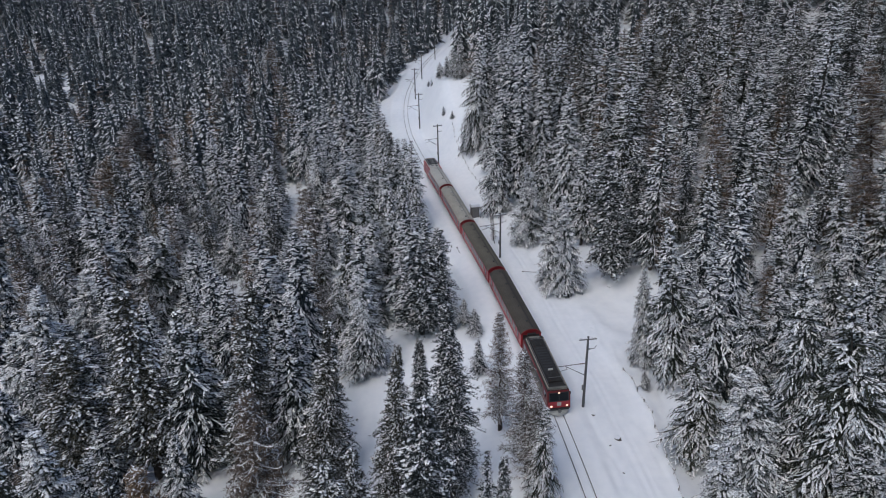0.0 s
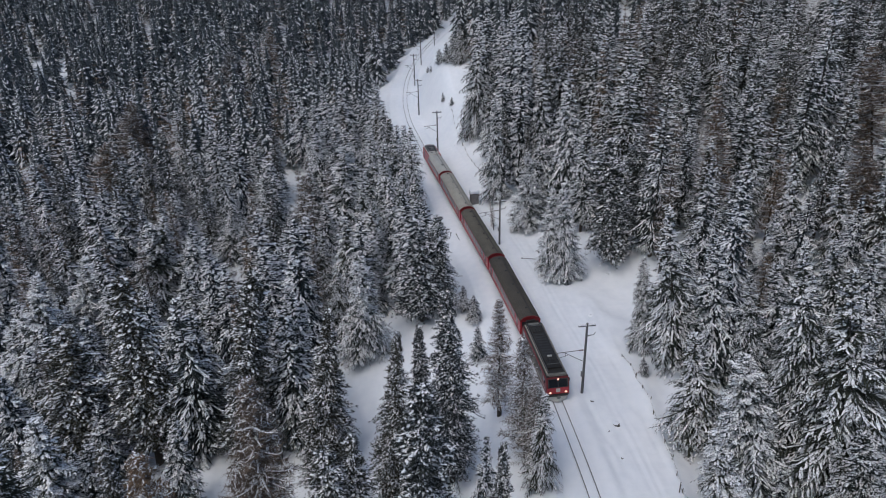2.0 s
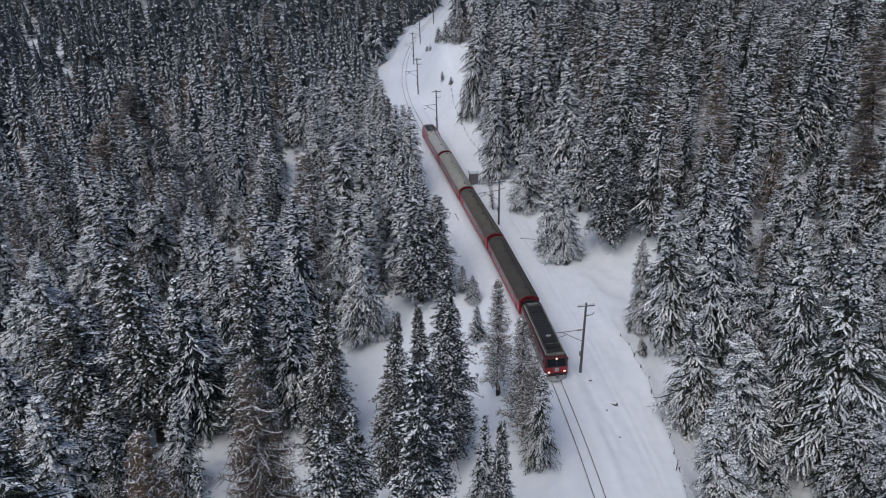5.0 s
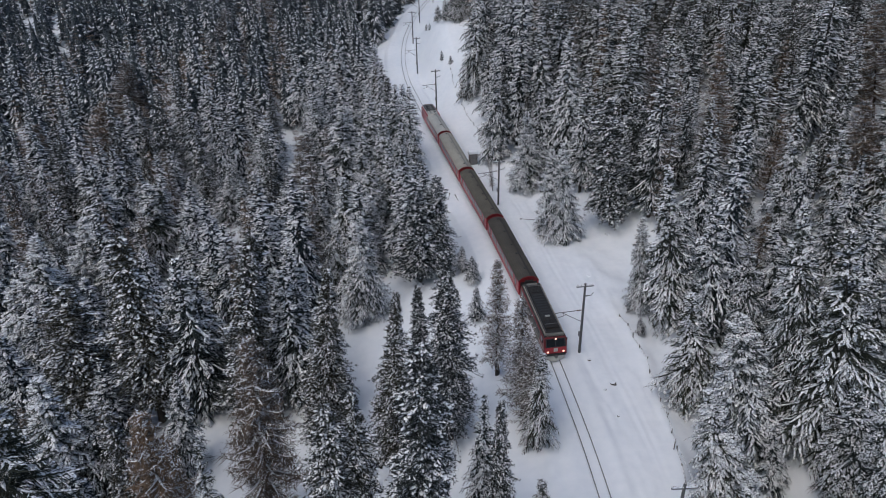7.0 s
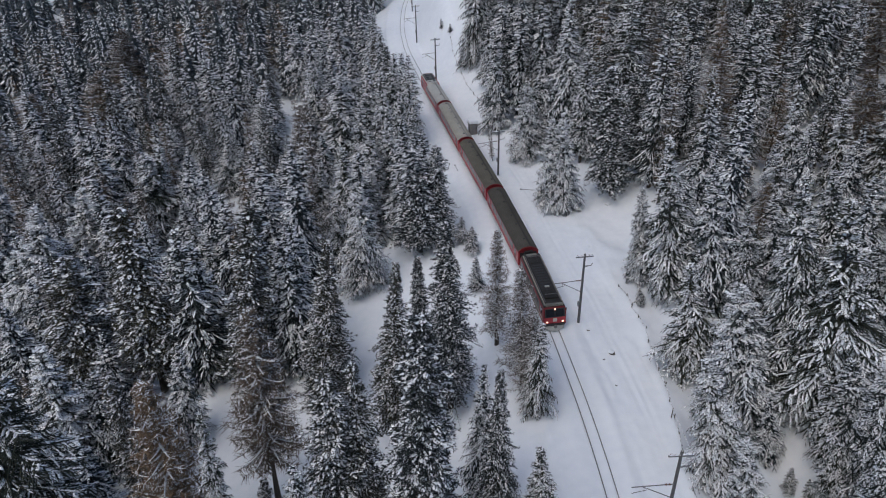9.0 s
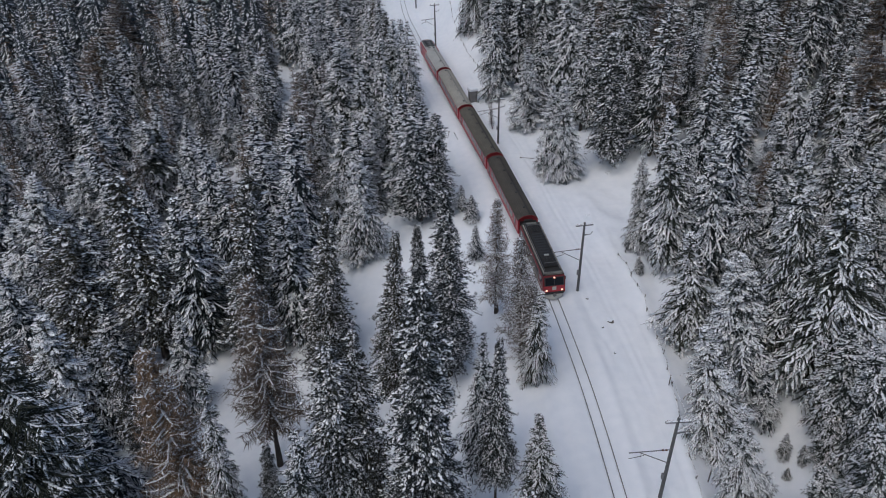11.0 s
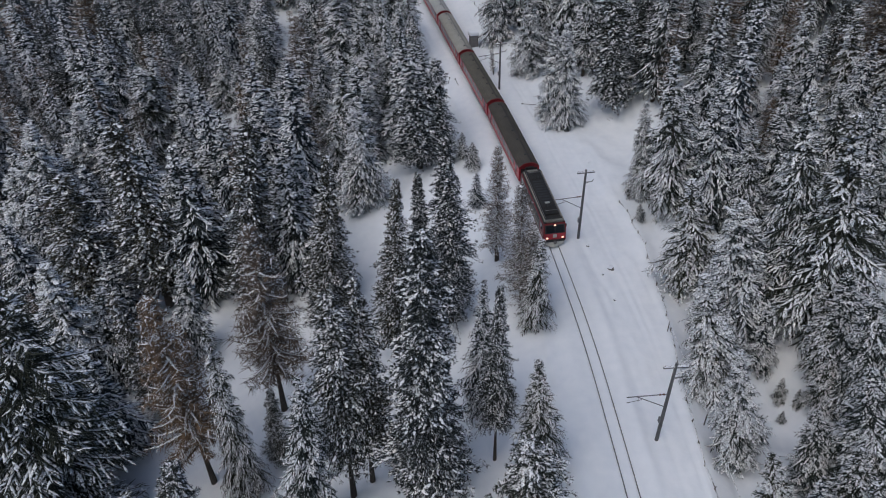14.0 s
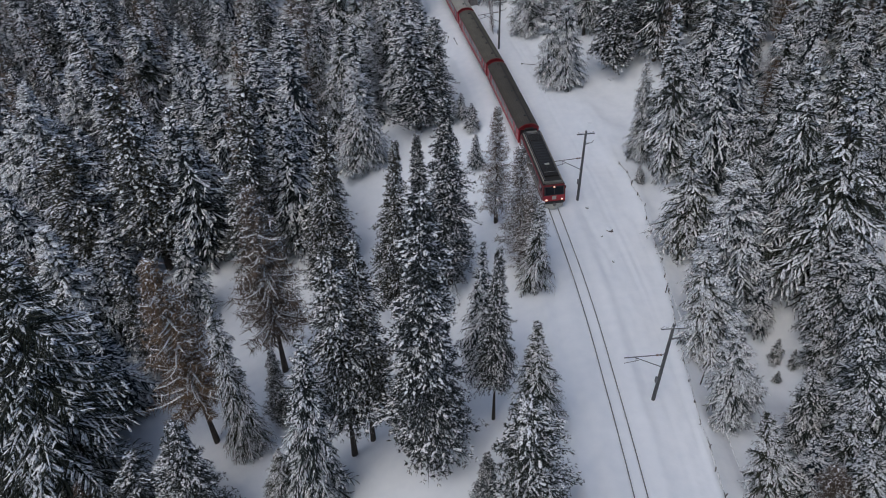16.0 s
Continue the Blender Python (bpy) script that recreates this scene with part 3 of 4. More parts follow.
plant("W", -58.7, 85.6, 22.3, 5.5, (2.7, 1.8))
plant("S", -35.0, 76.9, 14.3, 3.5, (1.5, 0.7))
plant("S", -33.6, 84.1, 13.7, 3.5, (1.6, 0.6))
plant("S", -40.6, 122.7, 10.2, 2.9, (1.4, 0.5))
plant("S", -22.6, 102.6, 16.2, 4.2, (1.3, 0.3))
plant("S", -18.2, 121.9, 16.8, 4.5, (1.2, 0.2))
plant("S", -35.7, 132.4, 16.8, 4.0, (1.7, 0.4))
plant("P", -71.9, 152.2, 15.1, 4.3, (1.1, 0.5))
plant("W", -62.9, 84.8, 16.5, 5.0, (2.5, 1.8))
plant("W", -63.4, 117.9, 13.6, 4.7, (1.7, 0.9))
plant("S", -15.4, 99.9, 15.9, 3.7, (0.6, 0.1))
plant("S", -21.8, 81.5, 13.4, 2.8, (1.0, 0.3))
plant("S", -11.3, 101.3, 15.9, 3.1, (0.7, 0.1))
plant("S", -8.8, 109.1, 15.4, 2.7, (0.5, 0.0))
plant("S", -26.6, 103.4, 12.4, 2.9, (1.0, 0.2))
plant("W", -59.3, 100.5, 17.2, 4.5, (2.6, 1.5))
plant("W", 16.7, 95.6, 14.6, 3.1, (-0.6, 0.1))
plant("W", 18.2, 94.5, 16.0, 3.1, (-0.9, 0.2))
plant("A", 25.8, 96.6, 20.5, 4.1, (-2.3, 0.6))
plant("A", 30.6, 101.1, 16.3, 3.5, (-1.4, 0.4))
plant("W", 15.0, 112.0, 14.0, 3.5, (-0.7, 0.1))
plant("S", 10.3, 123.8, 20.2, 3.4, (-0.4, 0.0))
plant("S", 7.0, 151.3, 25.6, 3.9, (2.0, -0.1))
plant("S", 15.4, 150.3, 24.2, 4.2, (-0.3, 0.0))
plant("S", 21.6, 112.5, 26.0, 3.5, (-1.0, 0.2))
plant("S", 19.0, 126.6, 21.7, 3.7, (-1.0, 0.1))
plant("S", 27.6, 70.7, 20.8, 4.0, (-2.9, 1.1))
plant("W", 24.9, 74.8, 13.4, 2.2, (-1.2, 0.4))
plant("s", 23.7, 69.7, 2.5, 0.8, (-0.3, 0.1))
plant("S", 30.9, 66.8, 18.4, 3.7, (-2.3, 1.0))
plant("S", 26.4, 58.1, 13.7, 3.6, (-2.1, 0.9))
plant("F", 33.5, 63.1, 15.0, 2.8, (-2.1, 1.1))
plant("W", 29.3, 51.8, 15.7, 4.4, (-2.4, 1.3))
plant("W", 25.1, 44.1, 14.2, 3.2, (-3.6, 1.5))
plant("W", 24.7, 36.3, 13.1, 2.4, (-2.6, 1.1))
plant("S", 38.1, 67.9, 11.8, 2.9, (-1.8, 1.0))
plant("F", 34.4, 52.7, 24.0, 4.1, (-3.4, 2.1))
plant("F", 36.6, 48.9, 22.8, 5.2, (-3.4, 2.3))
plant("S", 25.6, 29.1, 9.0, 2.4, (-2.5, 2.0))
plant("F", 30.2, 33.6, 8.8, 2.6, (-1.8, 1.5))
plant("F", 36.1, 42.6, 11.6, 3.4, (-2.9, 2.3))
plant("L", 28.9, 24.6, 8.0, 3.0, (-2.2, 2.3))
plant("F", 33.7, 31.7, 12.7, 3.8, (-3.3, 3.2))
plant("F", 31.1, 24.4, 10.4, 3.4, (-2.7, 3.1))
plant("s", 28.4, 27.8, 7.3, 2.3, (-1.9, 1.8))
plant("L", 41.5, 98.1, 21.5, 3.5, (-2.4, 1.0))
plant("L", 38.0, 119.8, 15.3, 3.6, (-1.5, 0.5))
plant("L", 65.2, 101.4, 20.1, 4.6, (-3.6, 2.2))
plant("L", 54.4, 83.1, 15.4, 5.1, (-2.2, 1.4))
plant("L", 25.6, 143.6, 19.2, 3.4, (-0.9, 0.2))
plant("L", -51.3, 217.1, 21.4, 5.4, (2.6, 0.6))
plant("L", -78.2, 173.7, 18.7, 7.3, (2.8, 1.2))
plant("L", -76.6, 152.5, 18.7, 6.3, (3.0, 1.5))
plant("L", -91.3, 149.7, 16.1, 5.8, (2.8, 1.7))
plant("L", 42.2, 150.1, 17.2, 4.0, (-1.5, 0.4))
plant("L", -59.2, 200.6, 19.5, 6.3, (2.3, 0.7))
plant("L", -27.0, 127.1, 12.8, 3.1, (1.3, 0.3))
plant("s", 1.1, 172.8, 2.5, 0.7, (-0.1, 0.0))
plant("s", 3.1, 168.2, 2.1, 0.7, (-0.1, 0.0))
plant("s", -2.8, 204.2, 1.8, 0.7, (-0.1, -0.0))
plant("s", -1.8, 196.3, 1.9, 0.6, (-0.1, -0.0))
plant("s", 0.4, 191.5, 4.4, 1.5, (-0.0, 0.0))
plant("s", 2.4, 188.2, 5.4, 1.7, (-0.2, 0.0))
plant("s", 5.8, 152.5, 5.5, 2.0, (0.3, -0.0))
plant("p", -8.2, 63.6, 1.8, 0.5, (0.1, 0.0))
plant("S", 31.0, 43.2, 3.4, 0.8, (-0.3, 0.2))
plant("S", 30.5, 41.0, 1.7, 0.45, (-0.2, 0.1))
plant("S", 32.1, 42.0, 2.4, 0.6, (-0.3, 0.2))
plant("F", 33.5, 40.9, 5.6, 2.0, (-0.9, 0.7))
plant("F", 35.0, 43.2, 9.6, 2.8, (-2.9, 2.1))
plant("F", 36.8, 39.0, 11.7, 3.5, (-3.2, 2.8))
plant("s", 30.5, 46.6, 8.2, 1.5, (-1.3, 0.9))
plant("F", 31.0, 29.3, 8.7, 2.8, (-1.5, 1.5))
plant("l", 8.9, 112.1, 6.5, 0.7, (-0.9, 0.1))
plant("l", 8.9, 113.2, 4.8, 0.6, (-0.2, 0.0))
plant("S", 42.4, 77.8, 10.5, 3.0, (-1.9, 1.0))
plant("S", 45.5, 70.4, 10.5, 3.2, (-1.9, 1.2))
plant("S", 48.1, 66.3, 11.3, 3.5, (-2.2, 1.6))
plant("S", 41.0, 67.1, 9.8, 2.9, (-1.8, 1.1))
plant("F", 36.9, 61.6, 10.9, 2.7, (-2.0, 1.2))
plant("F", 44.2, 56.7, 10.6, 3.1, (-2.2, 1.6))
plant("S", -51.5, 111.3, 17.9, 5.5, (4.1, 1.8))
plant("S", -43.9, 108.1, 14.6, 3.4, (3.0, 1.2))
plant("S", -41.4, 123.5, 12.4, 3.2, (2.4, 0.8))
plant("S", -37.3, 90.3, 13.0, 3.5, (2.6, 1.0))
plant("S", -38.5, 81.9, 14.9, 3.7, (2.3, 1.0))
plant("S", -35.2, 123.3, 12.8, 3.4, (2.2, 0.6))
plant("S", -40.2, 57.3, 15.3, 3.5, (2.4, 1.6))
plant("S", -30.3, 59.9, 14.6, 2.9, (1.3, 0.7))
plant("S", -27.7, 111.5, 13.1, 3.5, (2.2, 0.5))
plant("S", -20.6, 103.3, 12.7, 3.3, (1.6, 0.3))
plant("W", -11.6, 97.1, 12.6, 3.0, (1.0, 0.1))
plant("S", 3.8, 187.4, 7.5, 2.0, (-0.0, 0.0))
plant("S", 5.5, 185.4, 11.0, 2.5, (0.1, -0.0))
plant("S", -36.0, 93.1, 13.6, 2.8, (1.6, 0.6))
plant("S", -37.8, 89.3, 13.3, 2.9, (1.8, 0.7))
plant("S", -28.3, 88.8, 11.4, 2.5, (1.4, 0.4))
plant("S", -24.4, 82.4, 10.5, 2.3, (1.2, 0.3))
plant("S", -15.4, 88.4, 11.2, 2.5, (0.8, 0.1))
plant("S", 50.0, 80.5, 14.0, 3.0, (-1.5, 0.9))
plant("S", 54.8, 79.0, 13.0, 3.1, (-1.6, 1.0))
plant("S", 57.5, 84.5, 15.0, 3.2, (-1.8, 1.0))
plant("S", 46.5, 85.5, 15.0, 3.0, (-1.5, 0.8))
plant("S", -6.9, 115.2, 14.0, 3.0, (0.3, 0.0))
plant("S", -4.4, 112.6, 12.0, 2.6, (0.2, 0.0))
plant("S", -13.2, 126.5, 16.0, 3.2, (0.5, 0.1))
plant("S", -13.6, 113.4, 15.0, 3.3, (0.5, 0.1))
plant("S", -11.5, 107.3, 13.5, 3.1, (0.4, 0.1))
plant("S", -14.0, 133.0, 15.5, 3.2, (0.5, 0.1))
plant("S", -7.0, 129.6, 15.0, 3.0, (0.3, 0.0))
plant("S", -11.4, 141.0, 16.5, 3.0, (0.3, 0.0))
plant("S", -13.6, 152.0, 17.5, 2.9, (0.3, 0.0))

# ---- the rest of the forest: trees a few metres apart, none on the line, in the glades or across the camera's view of them ----
VIEW_GLADES = [  # capsules on the plan: from, to, half width; drawn out along the camera's sight lines
    (-10, 84, -3, 55, 6.0), (-27, 66, -22, 50, 4.0), (-8, 34, 6, 30, 7.0), (-19, 60, -15, 35, 4.0), (30, 41, 34, 35, 5.0), (22, 95, 24, 80, 6.0),
    (-40, 121, -32, 96, 2.5), (-35, 161, -30, 136, 2.0), (-47, 107, -40, 90, 2.0), (-98, 148, -88, 133, 2.0), (-8, 89, -7, 73, 2.0), (-114, 185, -98, 159, 2.5), (-16, 157, -14, 138, 1.5),
    (0.5, 80, 3.0, 60, 3.0), (-43, 125, -38, 112, 3.5), (-36, 88, -33, 80, 2.5), (-24, 55, -30, 42, 5.0),
]


def near_capsule(x, y, x0, y0, x1, y1):
    t = max(0.0, min(1.0, ((x - x0) * (x1 - x0) + (y - y0) * (y1 - y0)) / ((x1 - x0) ** 2 + (y1 - y0) ** 2)))
    return math.hypot(x - x0 - t * (x1 - x0), y - y0 - t * (y1 - y0))


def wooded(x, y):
    # strip widths are fitted so the camera's view of the line stays open
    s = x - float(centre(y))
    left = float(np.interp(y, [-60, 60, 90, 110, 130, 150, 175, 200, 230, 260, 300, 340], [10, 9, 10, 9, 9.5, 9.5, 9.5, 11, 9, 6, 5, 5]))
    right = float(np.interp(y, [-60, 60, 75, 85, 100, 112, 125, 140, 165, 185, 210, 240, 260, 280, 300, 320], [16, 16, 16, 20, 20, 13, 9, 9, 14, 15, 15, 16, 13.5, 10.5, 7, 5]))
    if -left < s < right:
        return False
    return all(near_capsule(x, y, *g[:4]) > g[4] + 0.6 for g in VIEW_GLADES)


rng = random.Random(7)
rest = []
cell = {}
for x, y, r in planted:
    cell.setdefault((int(x // 6), int(y // 6)), []).append((x, y, max(2.6, 0.8 * r)))


def free(x, y, gap):
    i, j = int(x // 6), int(y // 6)
    for a in (i - 1, i, i + 1):
        for b in (j - 1, j, j + 1):
            for px, py, pr in cell.get((a, b), ()):
                if math.hypot(x - px, y - py) < gap + 0.5 * pr:
                    return False
    return True


for gap, shift in ((2.4, 0.0), (2.9, 0.5), (2.7, 0.25)):  # later passes fill the holes of the first
    y = -45.0
    while y < 450:
        pitch = 5.2 if y < 130 else 5.3 if y < 200 else 5.9
        half = 0.60 * max(y, 30) + 20
        x = -half + shift * pitch
        while x < half:
            px, py = x + rng.uniform(-0.48, 0.48) * pitch, y + (shift + rng.uniform(-0.48, 0.48)) * pitch
            tall = rng.uniform(0.62, 1.32)
            pick = rng.random()
            if float(rough(px / 22, py / 22, 31)) > 0.55 and pick > (0.5 if px < 0 else 0.75):
                pick = 0.9 + 0.2 * (pick - 0.5)
            tall *= 1 + 0.2 * float(rough(px / 15, py / 15, 33))
            # unseen trees behind the eye and right of view, added to shade the snow
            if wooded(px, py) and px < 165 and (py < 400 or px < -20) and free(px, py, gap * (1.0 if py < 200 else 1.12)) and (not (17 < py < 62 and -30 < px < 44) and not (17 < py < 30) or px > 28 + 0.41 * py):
                rest.append((px, py, tall, pick))
                cell.setdefault((int(px // 6), int(py // 6)), []).append((px, py, 1.6))
            x += pitch
        y += pitch * 0.9
rest.sort(key=lambda t: math.hypot(t[0], t[1]) + (0 if t[1] > 17 else 150))
NEAR = 438
for px, py, tall, pick in rest[:NEAR]:
    big, wide = (15.5, 1.18) if px < 0 else (19.5, 1.05)
    old = rough(px / 40, py / 40, 21) * 0.12 + 1
    shady = px > 22 and py > 85
    if pick < (0.66 if shady else 0.62):
        plant("d" if shady else "s", px, py, big * tall * old, 2.95 * wide * tall ** 0.6)
    elif pick < (0.87 if shady else 0.86):
        plant("p", px, py, big * tall * old, 2.35 * wide * tall ** 0.6)
    else:
        plant("l", px, py, big * tall * old, 2.4)


def far_conifer(r, seed, tiers, per, load, power, fingers):
    """A conifer seen from far off: a dark core, drooping branches round it and soft ridges of snow on their outer ends."""
    rng = random.Random(seed)
    gv, gf, sv, sf = [], [], [], []
    h, high = UNIT, Vector((0, 0, 1))
    ring = 7
    gv.append(Vector((0, 0, h)))
    gv.extend(Vector((0.5 * r * math.cos(6.283 * k / ring), 0.5 * r * math.sin(6.283 * k / ring), 0.06 * h)) for k in range(ring))
    gf.extend((0, 1 + k, 1 + (k + 1) % ring) for k in range(ring))
    for w in range(tiers):
        u = min(0.97, max(0.0, (w + rng.uniform(-0.45, 0.45)) / tiers))
        z = h * (0.08 + 0.90 * u)
        reach = r * (1 - u) ** power * rng.uniform(0.85, 1.1) + 0.18
        n = max(3, round(per * (0.45 + 0.55 * (1 - u))))
        turn = rng.uniform(0, 6.3)
        for k in range(n):
            a = turn + 6.283 * (k + rng.uniform(-0.35, 0.35)) / n
            out = Vector((math.cos(a), math.sin(a), 0))
            side = Vector((-out.y, out.x, rng.uniform(-0.2, 0.2)))
            length = reach * rng.uniform(0.65, 1.2)
            fall = rng.uniform(0.3, 0.9) * (1 - 0.4 * u)
            wide = min(0.5, 1.4 * reach / n) * rng.uniform(0.7, 1.3)
            root = Vector((0, 0, z)) + out * length * 0.2
            tip = Vector((0, 0, z)) + out * length - high * fall * length
            worm(gv, gf, (root, root.lerp(tip, 0.65) + high * (0.08 * length), tip), side, (wide,), 0.1, 0.5)
            heavy = 0.95 if rng.random() < load else 0.12
            for j in range(fingers):
                if rng.random() > heavy:
                    continue
                off = side * (wide * (rng.uniform(-1, 1) if fingers > 1 else rng.uniform(-0.5, 0.5)))
                q0 = rng.uniform(0.1, 0.5)
                q1 = q0 + rng.uniform(0.45, 0.75)
                line = [root.lerp(tip, q) + high * (0.10 + 0.3 * length * q * (1 - q)) + off * min(1.0, q * 1.4) for q in (q0, q0 + 0.6 * (q1 - q0), q1)]
                worm(sv, sf, line, side, (wide * rng.uniform(0.16, 0.40),), 0.6, 0.3)
    return gv, gf, sv, sf


def woods(name, label, trees, tiers, per, mats, load, fingers):
    """The trees farther off, all in one mesh."""
    kinds = []
    for i in range(5):
        kinds.append((far_conifer(2.4 + 0.2 * i, 70 + i, tiers, per, load * (0.7 + 0.15 * i), 0.85, fingers), 1))
    for i in range(4):
        kinds.append((far_conifer(1.8 + 0.2 * i, 80 + i, tiers, per, load * (0.6 + 0.2 * i), 0.65, fingers), 1))
    for i in range(2):
        kinds.append((larch(UNIT, 2.7, 90 + i, tiers - 3, 4, 5 if tiers > 18 else 2, 0.2, 0.055), 2))
    packed = []
    for (gv, gf, sv, sf), slot in kinds:
        v = np.array([tuple(p) for p in gv] + [tuple(p) for p in sv], np.float32) / UNIT
        f = np.concatenate([np.array(gf, np.int32), np.array(sf, np.int32).reshape(-1, 3) + len(gv)])
        packed.append((v, f, np.concatenate([np.full(len(gf), 0 if slot == 1 else 2), np.full(len(sf), 1)])))
    vs, fs, ms, base = [], [], [], 0
    for px, py, tall, pick in trees:
        k = int(pick * 1000) % 5 if pick < 0.70 else 5 + int(pick * 1000) % 4 if pick < 0.89 else 9 + int(pick * 1000) % 2
        v, f, m = packed[k]
        big = (14.5 if px < 0 else 20.0) * tall * (1 + 0.12 * float(rough(px / 40, py / 40, 21)))
        wide = (23.0 if px < 0 else 20.0) * tall ** 0.6
        a = pick * 997
        c, s = math.cos(a) * wide, math.sin(a) * wide
        w = np.stack([v[:, 0] * c - v[:, 1] * s + px, v[:, 0] * s + v[:, 1] * c + py, v[:, 2] * big + float(height(px, py)) - 0.2], 1)
        vs.append(w), fs.append(f + base), ms.append(m)
        base += len(v)
    ob = new(name, mesh_of(name, np.concatenate(vs), np.concatenate(fs), mats, np.concatenate(ms)))
    return tagged(ob, label, "forest", kind="stuff")


mid = [t for t in rest[NEAR:] if math.hypot(t[0], t[1]) < 235]
far = [t for t in rest[NEAR:] if math.hypot(t[0], t[1]) >= 235]
woods("snowy_forest", "dense snow-covered conifer forest on the slopes", mid, 24, 8, [SPRUCE_HAZED, LOAD, TWIG], 0.66, 3)
woods("far_forest", "distant dark conifer forest dusted with snow", far, 16, 6, [SPRUCE_HAZED, LOAD, TWIG], 0.60, 2)

# ---- the train: an electric locomotive and four coaches, standing on the line ----
def profile_sweep(points, y0, y1, cap=True):
    """A cross-section (x, z) drawn out along y, with closed ends."""
    bm = bmesh.new()
    a = [bm.verts.new((x, y0, z)) for x, z in points]
    b = [bm.verts.new((x, y1, z)) for x, z in points]
    n = len(points)
    for i in range(n):
        bm.faces.new((a[i], a[(i + 1) % n], b[(i + 1) % n], b[i]))
    if cap:
        bm.faces.new(a[::-1])
        bm.faces.new(b)
    bmesh.ops.recalc_face_normals(bm, faces=bm.faces)
    return bm


def roof_points(half, eave, top, ribs, rib=0.018):
    """An arched roof with ribs along it."""
    pts = []
    for i in range(ribs * 2 + 1):
        u = -1 + i / ribs
        pts.append((half * u, eave + (top - eave) * (1 - abs(u) ** 2.6) + (rib if i % 2 else 0)))
    return pts + [(half, eave - 0.10), (-half, eave - 0.10)]


def on_line(y_front, y_back):
    """The pose of a vehicle whose ends stand over the line at these two places, and its length."""
    a, b = Vector((float(centre(y_front)), y_front, 0)), Vector((float(centre(y_back)), y_back, 0))
    way = (b - a).normalized()
    turn = math.atan2(-way.x, way.y)
    return Matrix.Translation((a + b) / 2) @ Matrix.Rotation(turn, 4, "Z"), (b - a).length


def bogie(parent, y):
    bm = boxed(-1.05, -0.85, y - 1.5, y + 1.5, 0.42, 0.70, 0.04)
    box(bm, 0.85, 1.05, y - 1.5, y + 1.5, 0.42, 0.70, 0.04)
    box(bm, -0.9, 0.9, y - 0.25, y + 0.25, 0.45, 0.75, 0.03)
    frame_part = part("bogie", bm, BLACK, parent)
    for dy in (-0.95, 0.95):
        bm = bmesh.new()
        for side in (-0.56, 0.56):
            rod(bm, (side - 0.06, y + dy, 0.37), (side + 0.06, y + dy, 0.37), 0.37, sides=18)
        rod(bm, (-0.56, y + dy, 0.37), (0.56, y + dy, 0.37), 0.07)
        part("wheelset", bm, STEEL, frame_part)


